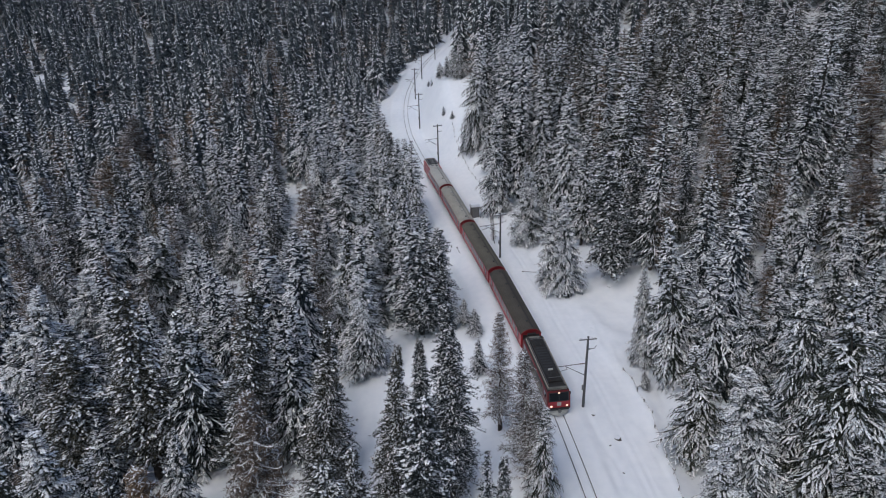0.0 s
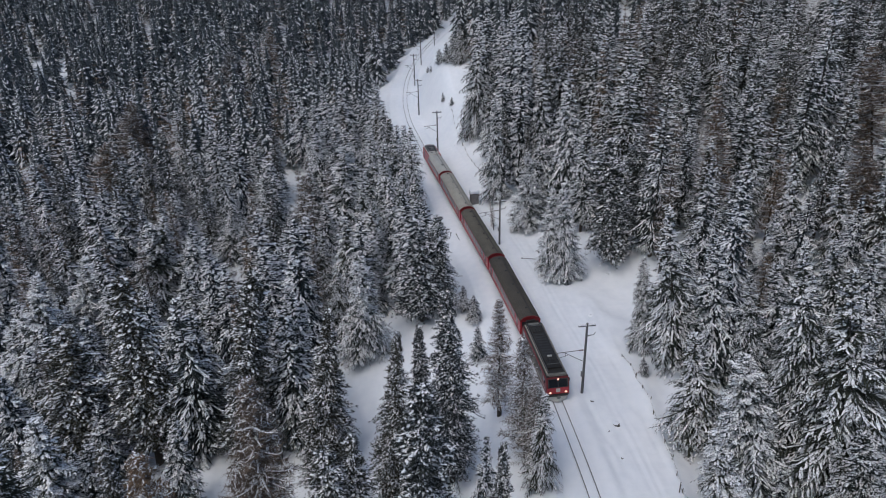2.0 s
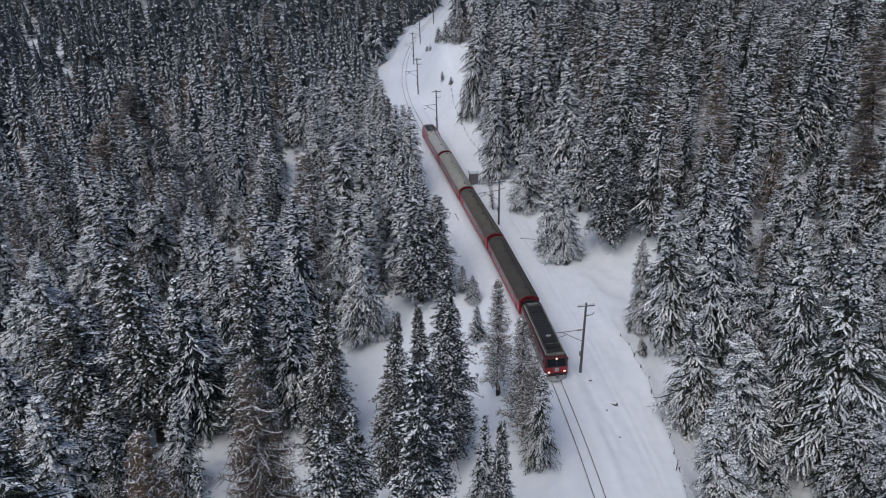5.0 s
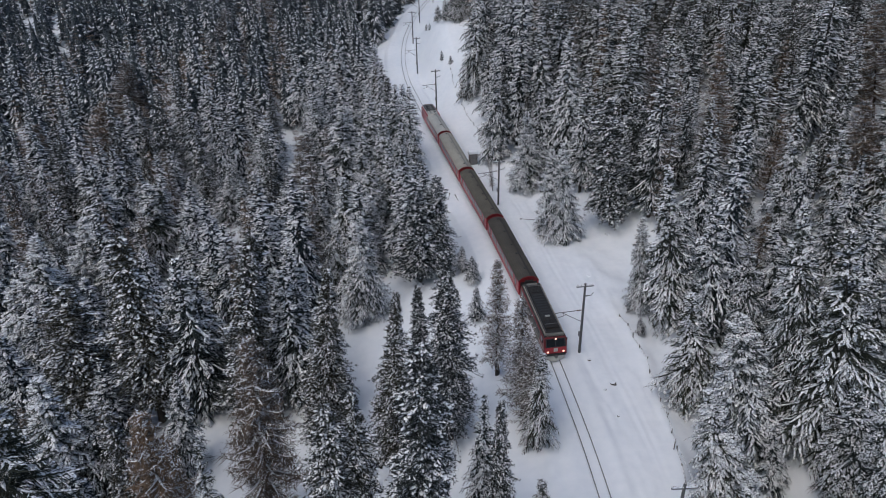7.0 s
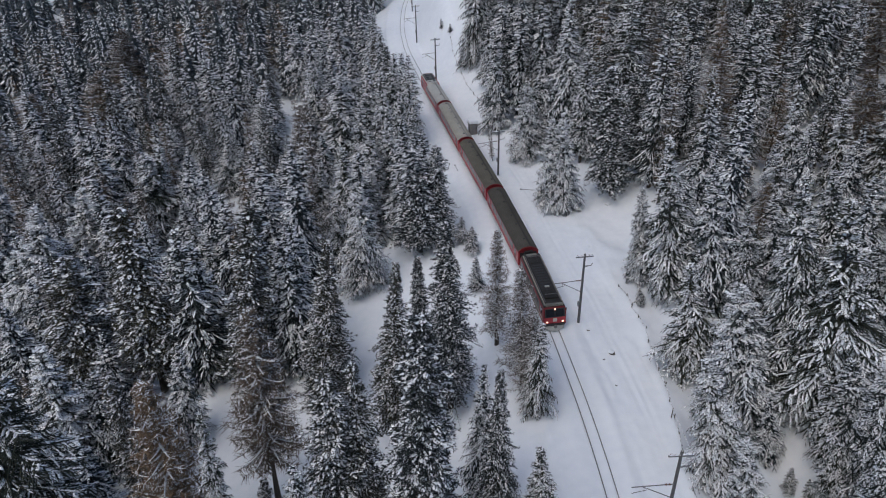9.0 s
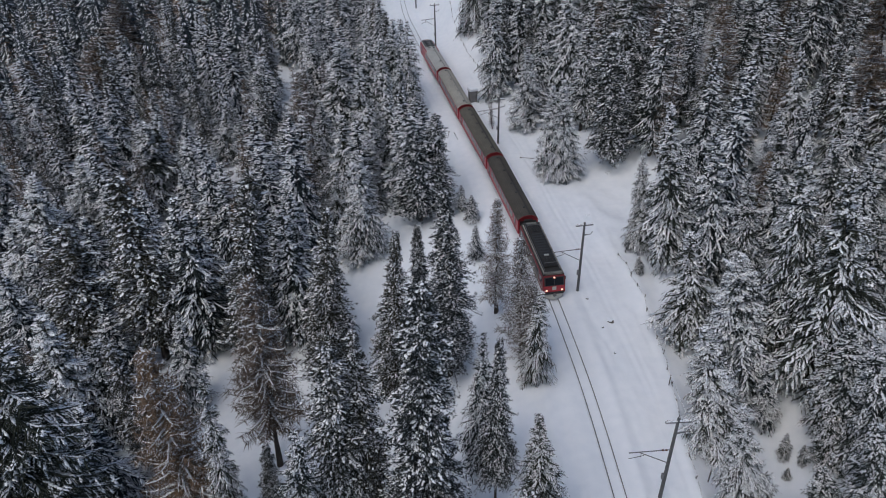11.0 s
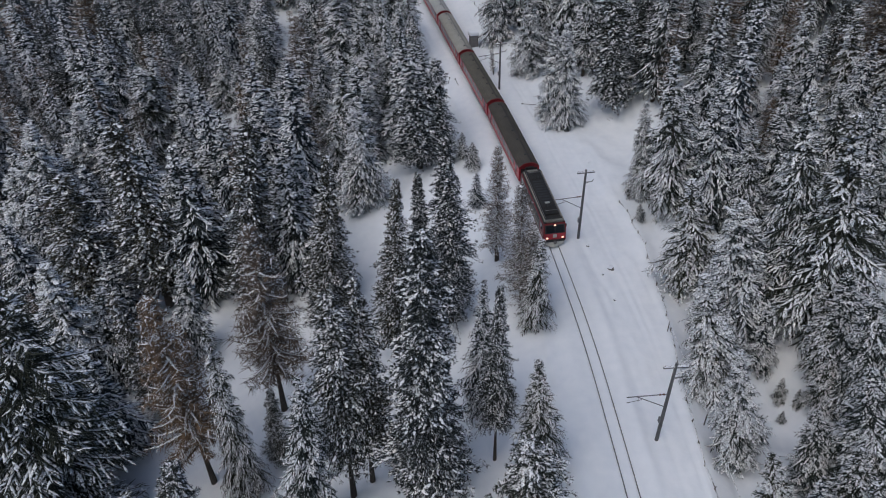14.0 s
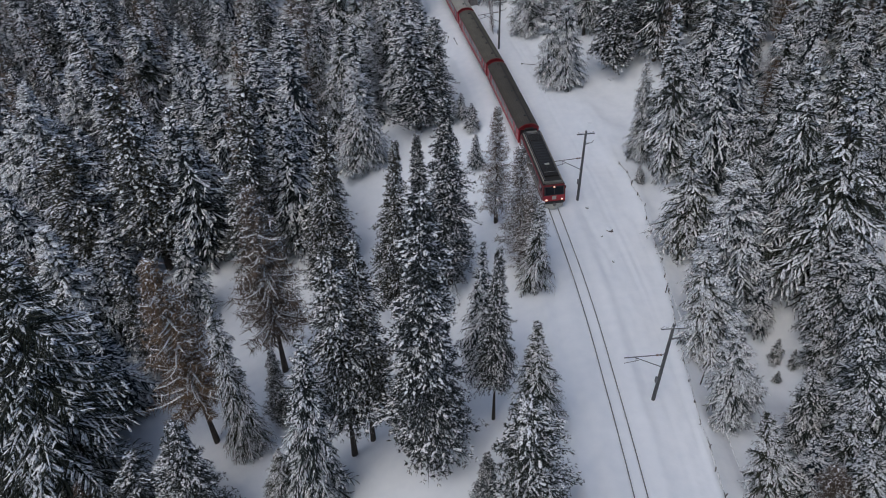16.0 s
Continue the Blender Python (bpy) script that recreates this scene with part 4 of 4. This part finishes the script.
def coach(y_front, y_back, roof_mat, label, vents, tail=False):
    m, whole = on_line(y_front, y_back)
    length = whole - 0.80
    h = length / 2
    car = tagged(new("railway_coach"), label, "railway coach", "coaches of the train")
    part("body", profile_sweep([(-1.30, 0.85), (-1.34, 1.0), (-1.34, 2.78), (-1.22, 2.86), (-0.7, 3.22), (0.7, 3.22), (1.22, 2.86), (1.34, 2.78), (1.34, 1.0), (1.30, 0.85)], -h, h), RED, car)
    roof = part("roof", profile_sweep(roof_points(1.36, 2.88, 3.50, 11), -h + 0.14, h - 0.14), roof_mat, car, "ribbed roof, sooty" if roof_mat in (ROOF_DARK, ROOF_MID) else "ribbed grey roof dusted with frost")
    for end in (-1, 1):
        y0, y1 = sorted((end * (h - 0.15), end * (h + 0.02)))
        bm = profile_sweep([(x * 1.012, z + 0.025) for x, z in roof_points(1.36, 2.88, 3.50, 7, 0.0)], y0, y1)
        bmesh.ops.bevel(bm, geom=[e for e in bm.edges if abs(e.verts[0].co.y - e.verts[1].co.y) < 0.01], offset=0.05, segments=2, affect="EDGES")
        part("end_arch", bm, RED_DULL, car, "red arched end of the roof")
    part("underframe", boxed(-1.15, 1.15, -h + 0.5, h - 0.5, 0.66, 0.88, 0.03), BLACK, car)
    part("equipment_box", boxed(-1.1, 1.1, -1.9, 1.6, 0.36, 0.70, 0.05), BLACK, car)
    for end in (-1, 1):
        bogie(car, end * (h - 3.1))
        bm = bmesh.new()
        for i in range(4):
            box(bm, -0.55, 0.55, end * h + end * 0.1 * i - 0.035, end * h + end * 0.1 * i + 0.035, 0.95, 3.02)
        part("gangway", bm, BLACK, car, "black rubber gangway bellows")
        part("end_panel", boxed(-1.12, 1.12, *sorted((end * (h - 0.02), end * (h + 0.012))), 1.0, 2.78, 0.004), BLACK, car, "dark panel on the end wall")
        bm = rodded((0, end * h, 0.78), (0, end * (h + 0.4), 0.78), 0.07)
        rod(bm, (0, end * (h + 0.34), 0.78), (0, end * (h + 0.40), 0.78), 0.2, sides=14)
        part("coupler", bm, GREY, car)
    for side in (-1, 1):
        part("window_stripe", boxed(side * 1.335, side * 1.349, -h + 0.3, h - 0.3, 1.64, 1.70) if side > 0 else boxed(-1.349, -1.335, -h + 0.3, h - 0.3, 1.64, 1.70), BRASS, car, "thin pale stripe")
        count = 6 if tail else 8
        span = length - 5.2 if not tail else length - 7.4
        shift = 0.0 if not tail else -1.6
        for i in range(count):
            y = shift - span / 2 + span * (i + 0.5) / count
            w = span / count * 0.40
            x0, x1 = sorted((side * 1.338, side * 1.356))
            pane = part("window", boxed(x0, x1, y - w - 0.05, y + w + 0.05, 1.75, 2.62, 0.006), GREY, car, "grey-framed window")
            x0, x1 = sorted((side * 1.350, side * 1.360))
            part("pane", boxed(x0, x1, y - w, y + w, 1.80, 2.57), GLASS, pane)
        for y in (-h + 1.5, h - 1.5):
            x0, x1 = sorted((side * 1.338, side * 1.352))
            leaf = part("door", boxed(x0, x1, y - 0.45, y + 0.45, 0.92, 2.75, 0.006), RED_DULL, car, "dull red folding door")
            x0, x1 = sorted((side * 1.350, side * 1.360))
            part("pane", boxed(x0, x1, y - 0.28, y + 0.28, 1.75, 2.55), GLASS, leaf)
    for i in range(vents):
        y = -h + length * (i + 0.6 + 0.16 * math.sin(i * 2.1)) / vents
        bm = rodded((0, y, 3.46), (0, y, 3.60), 0.13, 0.10, 10)
        rod(bm, (0, y, 3.59), (0, y, 3.65), 0.19, 0.12, 10)
        sooty = roof_mat in (ROOF_DARK, ROOF_MID)
        cowl = part("roof_vent", bm, BLACK if sooty or i % 3 == 0 else GREY, car)
        if i % 2 and not sooty:
            part("snow_cap", boxed(-0.16, 0.14, y - 0.12, y + 0.30, 3.50, 3.69, 0.06), FROST, cowl, "frost behind the vent")
    part("cable_duct", boxed(0.28, 0.38, -h + 0.5, h - 0.8, 3.46, 3.57, 0.01), BLACK if roof_mat in (ROOF_DARK, ROOF_MID) else GREY, car)
    if tail:
        part("roof_well", boxed(-1.02, 1.02, h - 4.3, h - 0.5, 3.34, 3.53, 0.03), BLACK, car, "black equipment well in the roof")
        for x in (-0.85, 0.85):
            part("well_rim", boxed(x - 0.07, x + 0.07, h - 4.4, h - 0.4, 3.40, 3.64, 0.02), GREY, car)
        for y in (h - 3.6, h - 2.3, h - 1.2):
            bm = rodded((-0.6, y, 3.60), (0.6, y, 3.60), 0.06)
            box(bm, -0.3, 0.3, y - 0.2, y + 0.2, 3.50, 3.66, 0.03)
            part("roof_equipment", bm, GREY if y < h - 2 else IRON, car)
        part("roof_strip", boxed(-0.55, 0.55, h - 6.75, h - 6.35, 3.36, 3.53, 0.02), BRASS, car, "yellowish strip across the roof")
        plate = part("roof_panel", boxed(-0.95, 0.95, h - 6.0, h - 4.45, 3.36, 3.535, 0.03), FROST, car, "pale frosted roof panel")
        for x in (-0.45, 0.45):
            part("hatch", rodded((x, h - 5.2, 3.50), (x, h - 5.2, 3.57), 0.25, sides=20), BLACK, plate, "dark round hatch")
        part("roof_edge", boxed(1.14, 1.345, h - 6.2, h - 0.2, 2.86, 3.16, 0.04), RED, car)
        part("roof_edge", boxed(-1.345, -1.14, h - 6.2, h - 0.2, 2.86, 3.16, 0.04), RED, car)
    car.matrix_basis = m
    return car


def locomotive(y_front, y_back):
    m, whole = on_line(y_front, y_back)
    h = (whole - 0.75) / 2
    loco = tagged(new("locomotive"), "red electric locomotive with dark roof and lit headlamps", "locomotive")
    side_shape = [(-1.30, 0.80), (-1.34, 0.95), (-1.34, 2.70), (-1.22, 3.02), (1.22, 3.02), (1.34, 2.70), (1.34, 0.95), (1.30, 0.80)]
    bm = profile_sweep(side_shape, -h, h)
    for v in bm.verts:  # both fronts rake back above the waist
        if v.co.z > 1.8:
            v.co.y -= math.copysign(0.38 * (v.co.z - 1.8), v.co.y)
    part("body", bm, RED_DULL, loco, "dull dark red body")
    part("roof", profile_sweep([(-1.27, 2.98), (-1.20, 3.12), (-0.98, 3.30), (0.98, 3.30), (1.20, 3.12), (1.27, 2.98)], -h + 0.52, h - 0.52), ROOF_BLACK, loco, "sooty black roof")
    part("roof_hood", profile_sweep([(-0.86, 3.27), (-0.80, 3.48), (0.80, 3.48), (0.86, 3.27)], -h + 1.7, h - 1.7), ROOF_BLACK, loco)
    for x in (-1.08, 1.08):
        part("roof_rail", boxed(x - 0.03, x + 0.03, -h + 0.9, h - 0.9, 3.22, 3.29, 0.01), BRASS, loco, "pale brassy roof rail")
    for x in (-0.93, 0.93):
        part("roof_rail", boxed(x - 0.025, x + 0.025, -h + 1.2, h - 1.2, 3.30, 3.36, 0.01), IRON, loco)
    part("frost_edge", boxed(-1.10, 1.10, -h + 0.50, -h + 0.95, 3.06, 3.325, 0.12), GRIME, loco, "frosted front edge of the roof")
    part("frost_edge", boxed(-0.72, 0.72, h - 0.98, h - 0.46, 3.06, 3.325, 0.12), GRIME, loco, "frosted rear edge of the roof")
    for y, way in ((-h + 2.5, 1), (h - 2.3, -1)):
        bm = bmesh.new()
        for x in (-0.55, 0.55):
            rod(bm, (x, y - 0.7, 3.54), (x, y + 0.7, 3.54), 0.03)
        for dy in (-0.7, 0.7):
            rod(bm, (-0.55, y + dy, 3.54), (0.55, y + dy, 3.54), 0.03)
        seat = part("pantograph", bm, BLACK, loco, "folded black pantograph")
        for x in (-0.45, 0.45):
            part("lower_arm", rodded((x * 0.6, y - way * 0.6, 3.56), (x * 0.3, y + way * 0.9, 3.66), 0.03), BLACK, seat)
            part("upper_arm", rodded((x * 0.3, y + way * 0.9, 3.68), (x * 1.3, y - way * 0.45, 3.74), 0.022), BLACK, seat)
        part("collector_head", rodded((-0.8, y - way * 0.45, 3.77), (0.8, y - way * 0.45, 3.77), 0.03), GREY, seat)
        for x in (-0.55, 0.55):
            for dy in (-0.65, 0.65):
                part("insulator", rodded((x, y + dy, 3.44), (x, y + dy, 3.54), 0.07, 0.05), CERAMIC, seat)
    for side in (-1, 1):
        x0, x1 = sorted((side * 0.99, side * 1.19))
        bm = boxed(x0, x1, -h + 0.7, h - 0.7, 3.04, 3.235, 0.02)
        for v in bm.verts:
            if abs(v.co.x) > 1.1:
                v.co.z -= 0.055
        part("roof_gutter", bm, GRIME, loco, "grimy frosted roof shoulder")
        x0, x1 = sorted((side * 1.336, side * 1.346))
        part("side_frost", boxed(x0, x1, -h + 2.2, h - 0.6, 1.02, 2.68, 0.003), GRIME, loco, "side caked with grey-green frost")
    part("roof_box", boxed(-0.28, 0.28, -h + 3.8, -h + 4.05, 3.46, 3.62, 0.04), FROST, loco, "small white frosted roof box")
    for i in range(9):
        y = -1.9 + 0.55 * i
        part("roof_louvre", boxed(-0.62, 0.62, y - 0.16, y + 0.16, 3.46, 3.505, 0.012), BLACK, loco)
    for side in (-1, 1):
        for i in range(5):
            y = -2.9 + 1.45 * i
            x0, x1 = sorted((side * 1.335, side * 1.355))
            part("grille", boxed(x0, x1, y - 0.55, y + 0.55, 2.10, 2.62, 0.006), BLACK, loco, "dark ventilation grille")
        x0, x1 = sorted((side * 1.335, side * 1.352))
        part("side_stripe", boxed(x0, x1, -h + 0.5, h - 0.5, 1.30, 1.40), BRASS, loco, "thin pale stripe")
        for y in (-h + 1.35, h - 1.35):
            part("cab_window", boxed(x0, x1, y - 0.38, y + 0.38, 1.95, 2.60, 0.006), GLASS, loco)
        part("mirror", boxed(*sorted((side * 1.40, side * 1.52)), -h + 0.62, -h + 0.72, 2.2, 2.6, 0.01), BLACK, loco)
    for end in (-1, 1):
        y = end * h
        bm = boxed(-1.18, 1.18, -0.02, 0.02, 1.88, 2.86, 0.006)
        for v in bm.verts:
            v.co.y += y - end * (0.38 * (v.co.z - 1.8) - 0.015)
        screen = part("windscreen_band", bm, BLACK, loco, "black surround of the windscreens")
        for x in (-0.54, 0.54):
            bm = boxed(x - 0.50, x + 0.50, -0.012, 0.012, 1.96, 2.78)
            for v in bm.verts:
                v.co.y += y - end * (0.38 * (v.co.z - 1.8) - 0.035)
            part("windscreen", bm, GLASS, screen)
        for x in (-0.92, 0.92):
            ring = part("lamp_ring", rodded((x, y, 1.28), (x, y + end * 0.07, 1.28), 0.17, sides=18), GREY, loco)
            part("headlamp", rodded((x, y + end * 0.06, 1.28), (x, y + end * 0.09, 1.28), 0.125, sides=18), LAMP if end < 0 else GLASS, ring, "lit headlamp" if end < 0 else "")
        ring = part("lamp_ring", rodded((0, y - end * 0.36, 2.86), (0, y - end * 0.28, 2.86), 0.14, sides=18), GREY, loco)
        part("headlamp", rodded((0, y - end * 0.29, 2.86), (0, y - end * 0.25, 2.86), 0.11, sides=18), LAMP if end < 0 else GLASS, ring, "lit headlamp" if end < 0 else "")
        part("nose_panel", boxed(-1.28, 1.28, *sorted((y - end * 0.05, y + end * 0.018)), 1.02, 1.84, 0.015), RED, loco)
        part("crest_plate", boxed(-0.24, 0.24, *sorted((y, y + end * 0.045)), 1.28, 1.78, 0.01), FROST, loco, "pale square badge plate")
        part("buffer_beam", boxed(-1.2, 1.2, *sorted((y - end * 0.1, y + end * 0.12)), 0.72, 1.0, 0.03), BLACK, loco)
        bm = rodded((0, y, 0.80), (0, y + end * 0.42, 0.80), 0.08)
        rod(bm, (0, y + end * 0.34, 0.80), (0, y + end * 0.42, 0.80), 0.22, sides=16)
        part("coupler", bm, GREY, loco)
        bm = bmesh.new()
        v = [bm.verts.new(p) for p in ((-1.2, y - end * 0.1, 0.12), (0, y + end * 0.45, 0.12), (1.2, y - end * 0.1, 0.12), (-1.2, y - end * 0.15, 0.66), (0, y + end * 0.2, 0.66), (1.2, y - end * 0.15, 0.66))]
        for q in ((0, 1, 4, 3), (1, 2, 5, 4), (0, 3, 5, 2), (3, 4, 5), (0, 2, 1)):
            bm.faces.new([v[i] for i in q])
        part("snow_plough", bm, FROST if end < 0 else GREY, loco, "snow-caked plough" if end < 0 else "")
        bogie(loco, end * (h - 2.9))
    loco.matrix_basis = m
    return loco


coach(131.5, 148.4, ROOF_PALE, "red driving coach with pale grey roof and black equipment well", 3, tail=True)
coach(113.9, 131.5, ROOF_LIGHT, "red railway coach with frosted grey ribbed roof", 7)
coach(96.0, 113.9, ROOF_MID, "red railway coach with brown-grey ribbed roof", 6)
coach(78.2, 96.0, ROOF_DARK, "red railway coach with sooty dark roof", 5)
locomotive(65.5, 78.2)


# ---- masts of the overhead line ----
def mast(x, y, tall=9.7, buried=0.0, arm=True):
    """A round pole with a snow-topped crossarm, a small side arm and a bracket that reaches over the track."""
    z = float(height(x, y))
    thing = tagged(new("catenary_mast"), "grey round catenary mast with snow on its crossarm", "mast", "masts along the railway")
    part("pole", rodded((0, 0, -0.8), (0, 0, tall), 0.17, 0.12, 12), POLE, thing)
    beam = part("crossarm", boxed(-1.0, 1.0, -0.07, 0.07, tall - 0.42, tall - 0.28, 0.015), IRON, thing)
    bm = boxed(-0.98, 0.98, -0.09, 0.09, tall - 0.27, tall - 0.16, 0.04)
    part("snow_cap", bm, LOAD, beam, "ridge of snow")
    for sx in (-0.85, 0.85):
        bm = rodded((sx, 0, tall - 0.28), (sx, 0, tall - 0.12), 0.055, 0.03)
        part("insulator", bm, CERAMIC, beam)
    bm = rodded((0, 0, tall - 1.62), (0.82, 0, tall - 1.62), 0.045)
    rod(bm, (0.82, 0, tall - 1.62), (1.0, 0, tall - 1.28), 0.04)
    rod(bm, (0.1, 0, tall - 1.78), (0.62, 0, tall - 1.62), 0.03)
    part("side_arm", bm, IRON, thing)
    reach = -(x - float(centre(y))) - 0.1
    bracket = part("bracket", rodded((-0.12, 0, 6.15), (reach, 0, 6.02), 0.045), IRON, thing)
    part("strut", rodded((-0.12, 0, 4.55), (reach * 0.74, 0, 6.0), 0.04), IRON, bracket)
    part("steady_arm", rodded((reach * 0.62, 0, 5.62), (reach * 0.98, 0, 5.30), 0.03), IRON, bracket)
    part("drop_rod", rodded((reach * 0.70, 0, 5.95), (reach * 0.70, 0, 5.45), 0.025), IRON, bracket)
    for a in (0.10, 0.18):
        part("insulator", rodded((reach * a, 0, 6.14), (reach * (a + 0.05), 0, 6.13), 0.09, 0.06, 10), CERAMIC, bracket)
    part("switch_box", boxed(-0.30, -0.14, -0.13, 0.13, 2.5, 3.1, 0.02), IRON, thing)
    way = math.atan2(-float(centre(y + 2) - centre(y - 2)), 4.0)
    thing.matrix_basis = pose(x, y, z - buried, 0, 0, math.degrees(way))
    return thing


mast(18.1, 38.4, 9.8)
mast(15.8, 67.1)
mast(9.4, 106.4, 8.0)
mast(-0.5, 153.1, 9.3)
mast(-5.2, 181.7, 9.3)
mast(-7.0, 212.4, 9.3)
mast(-5.5, 239.2, 9.3)
mast(-1.1, 270.4, 9.3)
mast(6.7, 305.5, 9.3)


# ---- the hut beside the line ----
def hut(x, y):
    z = float(height(x, y))
    thing = tagged(new("equipment_hut"), "small grey board equipment hut with a thick snow cap", "hut")
    part("body", boxed(-0.72, 0.72, -0.6, 0.6, -0.3, 2.0, 0.03), HUT_WALL, thing)
    for i in range(8):
        part("board", boxed(-0.70 + 0.178 * i, -0.54 + 0.178 * i, -0.63, -0.598, 0.0, 1.96, 0.006), HUT_WALL, thing)
    leaf = part("door", boxed(-0.36, 0.36, -0.655, -0.632, 0.05, 1.85, 0.008), GREY, thing)
    part("handle", boxed(0.24, 0.30, -0.69, -0.654, 0.9, 1.06, 0.006), BLACK, leaf)
    part("roof", boxed(-0.85, 0.85, -0.74, 0.74, 2.0, 2.1, 0.02), GREY, thing)
    bm = boxed(-0.88, 0.88, -0.77, 0.77, 2.1, 2.72, 0.24)
    for v in bm.verts:
        v.co.z += 0.05 * math.sin(v.co.x * 4 + v.co.y * 3) * (v.co.z > 2.3)
    part("snow_cap", bm, SNOW, thing, "thick rounded cap of snow")
    thing.matrix_basis = pose(x, y, z, 0, 0, 10)


hut(6.1, 123.6)


# ---- the snow fences on the uphill side ----
def fence(label, first, step_, count, offset, up_, seed):
    """Posts along the line, offset(y) metres uphill of it, with sagging rails and snow on them."""
    thing = tagged(new("snow_fence"), label, "fence", "snow fences")
    at = []
    rng = random.Random(seed)
    for i in range(count):
        y = first + step_ * i
        x = float(centre(y)) + offset(y) + rng.uniform(-0.12, 0.12)
        at.append(Vector((x, y, float(height(x, y)) + up_ - 0.12 * float(step((46 - y) / 6)) * (y < 60))))
    for p in at:
        tip = p + Vector((rng.uniform(-0.12, 0.12), rng.uniform(-0.1, 0.1), 0.40 + rng.uniform(-0.25, 0.22)))
        part("post", rodded(p - Vector((0, 0, 0.5)), tip, 0.06, 0.05), WOOD, thing)
    for a, b in zip(at, at[1:]):
        up = Vector((0, 0, 0.20 + rng.uniform(-0.14, 0.1)))
        sag = Vector((0, 0, rng.uniform(-0.14, 0.06)))
        bar = part("fence_rail", rodded(a + up, b + up + sag, 0.032, sides=6), WOOD, thing)
        if rng.random() < 0.9:
            s, e = rng.uniform(0.0, 0.2), rng.uniform(0.75, 1.0)
            lift = Vector((0, 0, 0.055))
            part("snow_ridge", rodded((a + up).lerp(b + up + sag, s) + lift, (a + up).lerp(b + up + sag, e) + lift, 0.06, 0.05, 6), LOAD, bar, "snow along the rail")
    return thing


fence("low grey wooden snow fence half buried in drift", 22.0, 2.25, 24, lambda y: float(np.interp(y, [0, 30, 42, 54, 65, 73, 80], [6.0, 6.4, 7.1, 8.9, 10.1, 10.4, 9.9])), 0.22, 5)
fence("short broken fence of dark stubs on a snow bank", 135.0, 2.6, 13, lambda y: float(np.interp(y, [135, 142, 152, 160, 168], [8.1, 7.9, 7.8, 8.1, 9.0])), 0.05, 6)


# ---- a snow-covered wire that leaves the fence towards the trees ----
def wire(a, b, sag):
    thing = tagged(new("fence_wire"), "taut snow-covered wire running down from the snow fence", "wire")
    at = [Vector(a).lerp(Vector(b), i / 10) - Vector((0, 0, sag * math.sin(math.pi * i / 10))) for i in range(11)]
    bm = bmesh.new()
    for p, q in zip(at, at[1:]):
        rod(bm, p, q, 0.02, sides=5)
    part("strand", bm, IRON, thing)
    for i, (p, q) in enumerate(zip(at, at[1:])):
        up = Vector((0, 0, 0.04))
        part("snow_ridge", rodded(p.lerp(q, 0.03) + up, q.lerp(p, 0.08 * (i - 3 * (i // 3))) + up, 0.045, 0.035, 6), LOAD, thing)
    for p in (at[0], at[-1]):
        part("post", rodded(Vector((p.x, p.y, float(height(p.x, p.y)) - 0.4)), p + Vector((0, 0, 0.15)), 0.06, 0.05), WOOD, thing)


wire((22.3, 51.2, 1.5), (22.75, 39.9, 1.5), 0.1)
wire((22.75, 39.9, 1.5), (22.95, 28.1, 1.5), 0.15)


# ---- stones and small marker stakes that stick out of the snow ----
def stone(x, y, size, seed):
    rng = random.Random(seed)
    bm = bmesh.new()
    bmesh.ops.create_icosphere(bm, subdivisions=2, radius=size)
    for v in bm.verts:
        v.co *= 0.8 + 0.35 * noise.noise(v.co * (1.6 / size) + Vector((seed, 0, 0)))
        v.co.z *= 0.6
    thing = tagged(new("half_buried_stone"), "dark stone half buried in snow beside the line", "stone", "stones in the snow")
    rock = part("stone", bm, STONE, thing)
    bm = bmesh.new()
    bmesh.ops.create_icosphere(bm, subdivisions=2, radius=size * 0.92)
    for v in bm.verts:
        v.co *= 0.85 + 0.25 * noise.noise(v.co * (1.5 / size) + Vector((seed, 3, 0)))
        v.co.z = max(v.co.z, -0.1) * 0.42 + size * 0.38
        v.co.y += size * 0.3
    part("snow_cap", bm, SNOW, thing, "cap of snow")
    thing.matrix_basis = pose(x, y, float(height(x, y)) + 0.05, 0, 0, rng.uniform(0, 360))


def stake(x, y, tall, tilt, turn):
    thing = tagged(new("marker_stake"), "thin weathered stake leaning in the snow", "stake", "marker stakes")
    part("shaft", rodded((0, 0, -0.4), (0, 0, tall), 0.045, 0.035), WOOD, thing)
    part("head", boxed(-0.10, 0.10, -0.03, 0.03, tall - 0.22, tall, 0.01), WOOD, thing)
    thing.matrix_basis = pose(x, y, float(height(x, y)), 0, tilt, turn)


stone(18.6, 61.4, 0.42, 1)
stone(16.7, 65.6, 0.22, 2)
stone(17.5, 60.5, 0.18, 3)
stone(20.1, 83.6, 0.35, 4)
stone(24.9, 94.7, 0.5, 5)
stone(18.0, 56.3, 0.16, 6)
stone(21.0, 79.5, 0.2, 7)
stone(20.3, 80.5, 0.18, 8)
stake(14.3, 100.9, 2.0, -78, 12)
stake(2.9, 108.5, 1.6, -25, 30)
stake(1.2, 109.6, 1.3, 12, 0)
